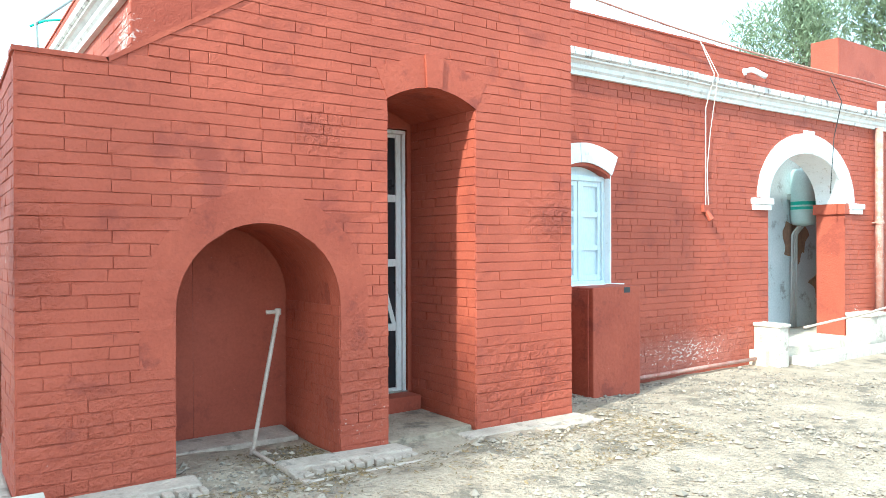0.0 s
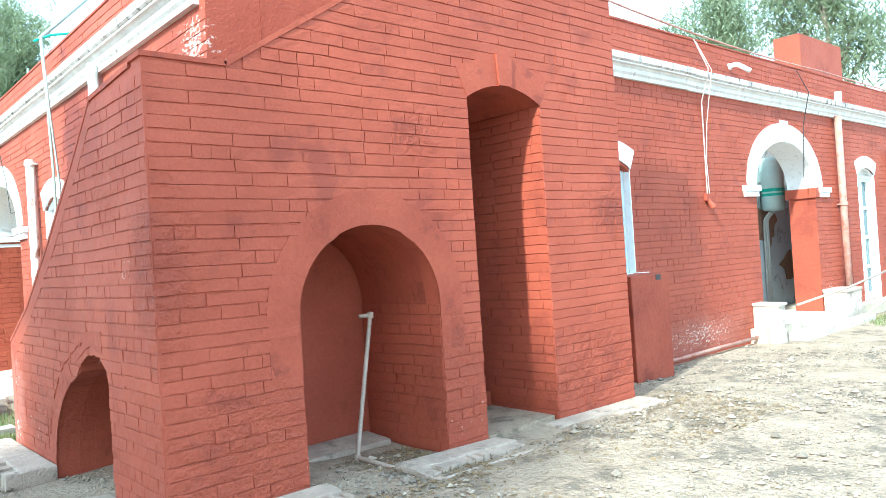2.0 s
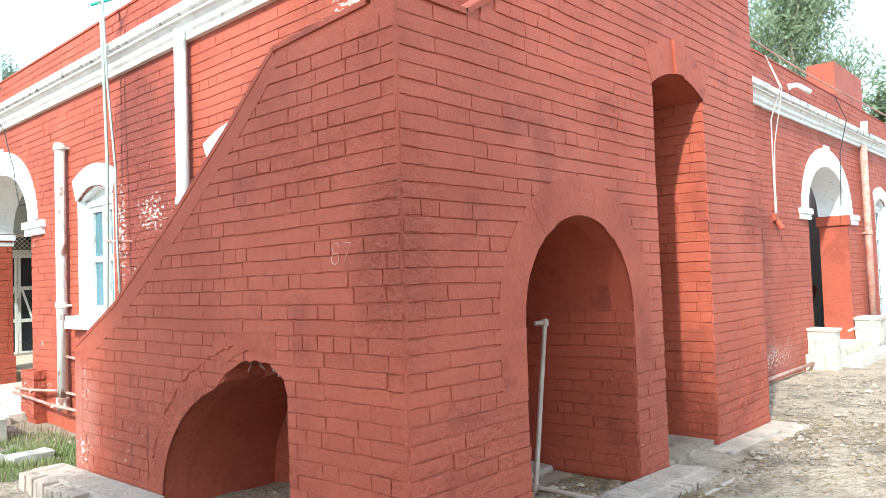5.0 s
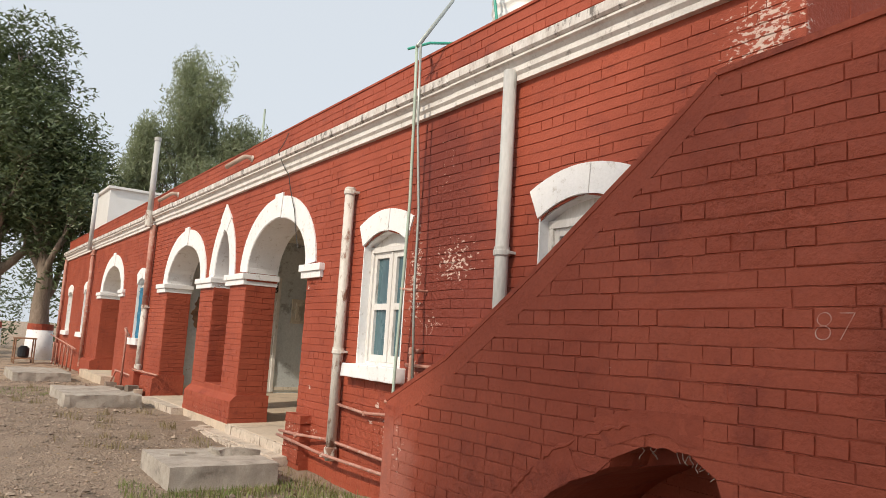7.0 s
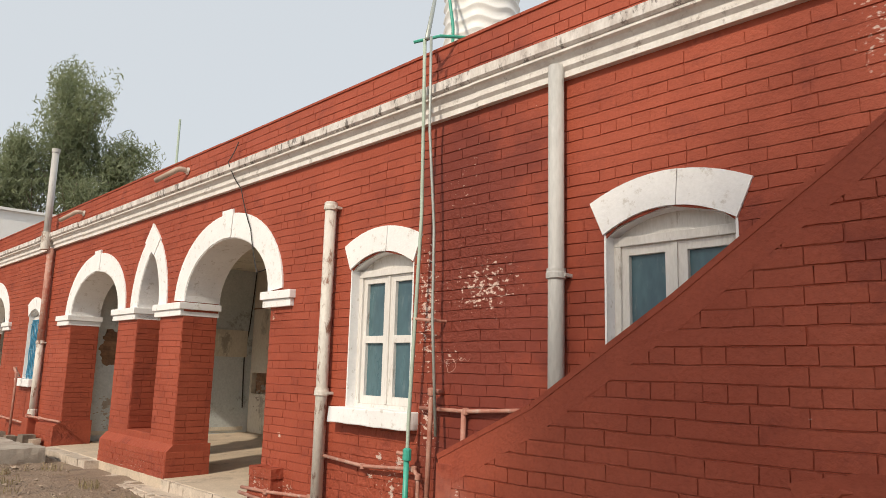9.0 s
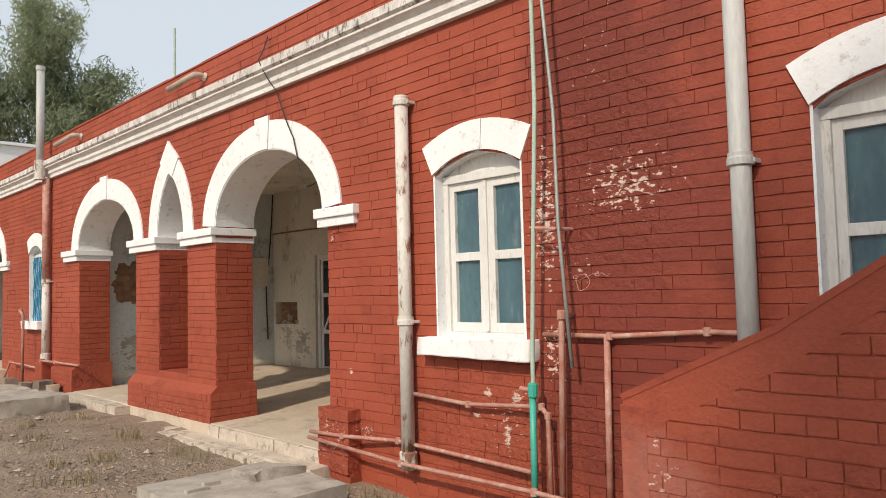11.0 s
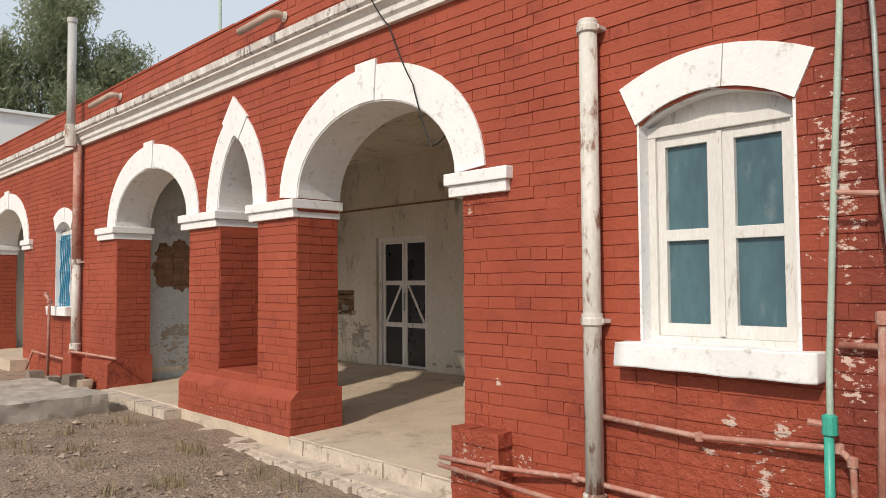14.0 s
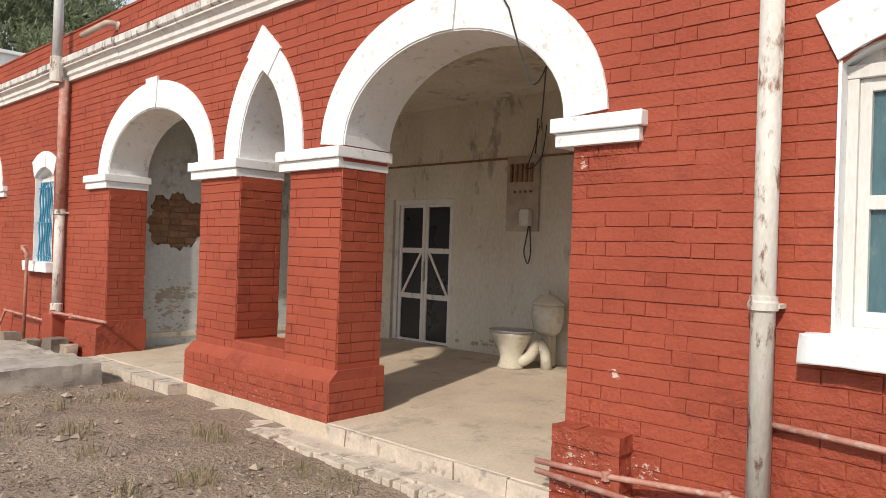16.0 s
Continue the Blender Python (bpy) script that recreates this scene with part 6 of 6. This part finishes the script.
tree("large dark-leaved tree with a whitewashed trunk base", (0.95, 34.5, 0), 9.0, 0.36, 3, LEAF, 0.115, 85, 0.48, first=0.3, white_base=True, limbs=9, spread=0.85, reach=0.62, scatter=1.1)
tree("large dark-leaved tree with a whitewashed trunk base", (-0.7, 35.5, 0), 13.0, 0.42, 4, LEAF, 0.12, 85, 0.55, first=0.28, white_base=True, limbs=11, spread=0.8, reach=0.5, scatter=1.1)
tree("large dark-leaved tree behind the yard", (-4.5, 38, 0), 16, 0.5, 9, LEAF, 0.13, 85, 0.7, first=0.12, limbs=12, spread=0.85, reach=0.6, scatter=1.1)
tree("tall pale-leaved eucalyptus behind the building", (9.4, 49, 0), 19.5, 0.3, 5, LEAF_PALE, 0.155, 74, 0.62, first=0.35, tall=1.7, limbs=12, spread=0.5, narrow=0.2, droop=1.0, reach=0.5)
tree("pale-leaved eucalyptus behind the building", (11.7, 48.5, 0), 16.5, 0.25, 6, LEAF_PALE, 0.155, 70, 0.6, first=0.35, tall=1.7, limbs=9, spread=0.42, narrow=0.2, droop=1.0, reach=0.45)
tree("pale-leaved tree behind the building", (7.0, 50, 0), 15.5, 0.25, 16, LEAF_PALE, 0.155, 70, 0.6, first=0.3, tall=1.7, limbs=9, spread=0.42, narrow=0.2, droop=1.0, reach=0.45)
tree("leafy tree far behind the building", (16.5, 55, 0), 10.5, 0.25, 7, LEAF_PALE, 0.16, 60, 0.7, limbs=8, reach=0.5)
tree("tall sparse eucalyptus beyond the roof", (27, 11.0, 0), 13, 0.2, 8, LEAF_PALE, 0.15, 45, 0.6, first=0.5, tall=1.5, limbs=8, spread=0.35, narrow=0.2, droop=1.0, reach=0.6)
tree("tall sparse eucalyptus beyond the roof", (29, 16.0, 0), 14, 0.2, 18, LEAF_PALE, 0.15, 45, 0.6, first=0.5, tall=1.5, limbs=8, spread=0.35, narrow=0.2, droop=1.0, reach=0.6)
tree("leafy tree beyond the roof", (33, 8.5, 0), 9, 0.3, 19, LEAF_PALE, 0.18, 70, 1.0, limbs=8, reach=0.6)
tree("leafy tree beyond the roof", (36, 3.0, 0), 9, 0.3, 20, LEAF_PALE, 0.18, 70, 1.0, limbs=8, reach=0.6)
# Two unseen trees, added only to block the sun from the stair walls.
tree("unseen tree added to throw shade on the stairs", (-12.0, 2.65, 0), 13.6, 0.22, 31, LEAF, 0.12, 72, 0.9, first=0.84, limbs=9, spread=0.8, reach=0.34)
tree("unseen tree added to throw shade on the stairs", (-13.0, 0.5, 0), 15.6, 0.22, 37, LEAF, 0.12, 45, 0.7, first=0.86, limbs=6, spread=0.7, reach=0.16)
hedge = [(x, 60 + 5 * math.sin(x), 1.3 + 1.5 * math.sin(x * 1.7) ** 2, 2.2, 2, 2.2, 1.0) for x in np.arange(-40, 3, 1.8)]
hedge += [(x, 46 + 2 * math.sin(x * 2.1), 1.2 + 2.6 * abs(math.sin(x * 0.9)), 1.5, 1.4, 1.8, 1.0) for x in np.arange(-22, 3.5, 1.1)]
hed = thing("far_hedge", "dark belt of far shrubs beyond the yard", "shrubs", kind="stuff")
leaves("shrub_leaves", hedge, 420, 0.16, LEAF, hed, 77)

# ---- bricks ----
ROWS0 = -0.14
brickwork(FW, west_loops, ROWS0, ROWS0 + 44 * COURSE, wall_west, near=(10.9, 12.2, 0.5, 2.6), merge=0.45, seed=21)
brickwork(FW, [rect(5.96, 31.9, 3.715, TOP - 0.01)], 3.73, 3.73 + 4 * COURSE, wall_west, merge=0.45, seed=22)
south_face = [[(4.95, -0.4)] + notch(ARCH_S, -0.4) + [(19.0, -0.4), (19.0, TOP + 0.08), (4.95, TOP + 0.08)]] + south_loops[1:]
brickwork(FS, south_face, -0.25, -0.25 + 46 * COURSE, wall_south, near=(7.0, 9.2, 0.1, 1.2), merge=0.45, seed=23)
brickwork(FS, [rect(1.31, 19.0, 3.715, TOP + 0.07)], 3.73, 3.73 + 5 * COURSE, wall_south, merge=0.4, seed=24)
brickwork(BS, [front_s], -0.23, -0.23 + 60 * COURSE, wall_s, near=(0.5, 2.9, 0.2, 2.2), merge=0.62, seed=25, rough=0.0022)
brickwork(BW, [[(4.945, -0.25)] + W_FRONT_ARCH + [(8.6, -0.25)] + [(u, z + 0.1) for u, z in low_band] + [(5.5, 2.63), (4.945, 2.63)]], -0.23, -0.23 + 36 * COURSE, wall_w, near=(4.9, 6.2, 0.4, 2.3), merge=0.28, seed=26, rough=0.002)
pier_bricks(Plane("S", 14.285), 1.30, 1.75, 0.40, 2.015, wall_west, 31)
pier_bricks(Plane("S", 15.755), 1.30, 1.75, 0.53, 2.015, wall_west, 32)
pier_bricks(Plane("S", 18.63), 1.30, 1.75, 0.42, 2.015, wall_west, 33)
pier_bricks(Plane("S", 25.21), 1.30, 1.75, 0.15, 2.015, wall_west, 34, near=False)
pier_bricks(Plane("W", 3.82), 4.94, 5.94, -0.06, 2.66, wall_s, 36, merge=0.5)
brickwork(Plane("W", 2.54), [rect(4.94, 5.94, -0.06, 1.08)], -0.06, 1.05, wall_s, seed=37, merge=0.4)


# ---- flaked paint ----
def flakes(name, pl, spots, mat, parent, seed, d=0.0135, label=""):
    """Irregular patches where the paint has come away; spots are (u, z, ru, rz, count, size)."""
    r = random.Random(seed)
    v, f = [], []
    for u0, z0, ru, rz, n, size in spots:
        for _ in range(int(1.6 * n)):
            u, z = r.gauss(u0, ru * 0.5), r.gauss(z0, rz * 0.5)
            s = 0.5 * size * math.exp(r.gauss(0, 0.7))
            k = r.randrange(7, 12)
            base = len(v)
            ph = r.uniform(0, 6.28)
            for i in range(k):
                a = ph + 2 * math.pi * i / k
                q = s * r.uniform(0.3, 1.35)
                v.append(pl.p(u + q * 1.5 * math.cos(a), z + q * 0.75 * math.sin(a), d + r.uniform(-0.001, 0.001)))
            f.append(tuple(range(base, base + k)))
    tagged(mesh_object(name, v, f, mat, parent, label), kind="stuff")


flakes("flaked_plaster", PN, [(2.3, 0.72, 0.3, 0.12, 50, 0.03), (2.2, 0.5, 0.3, 0.2, 40, 0.025), (2.3, 0.3, 0.3, 0.06, 30, 0.02)], CONCRETE, wall_porch_n, 11, 0.003, "grey scuffed plaster")
flakes("flaked_plaster", PB, [(17.9, 0.55, 0.25, 0.3, 70, 0.03), (18.3, 0.8, 0.3, 0.3, 40, 0.03), (15.6, 0.25, 0.6, 0.05, 30, 0.02)], CONCRETE, wall_porch, 12, 0.003, "grey scuffed plaster")
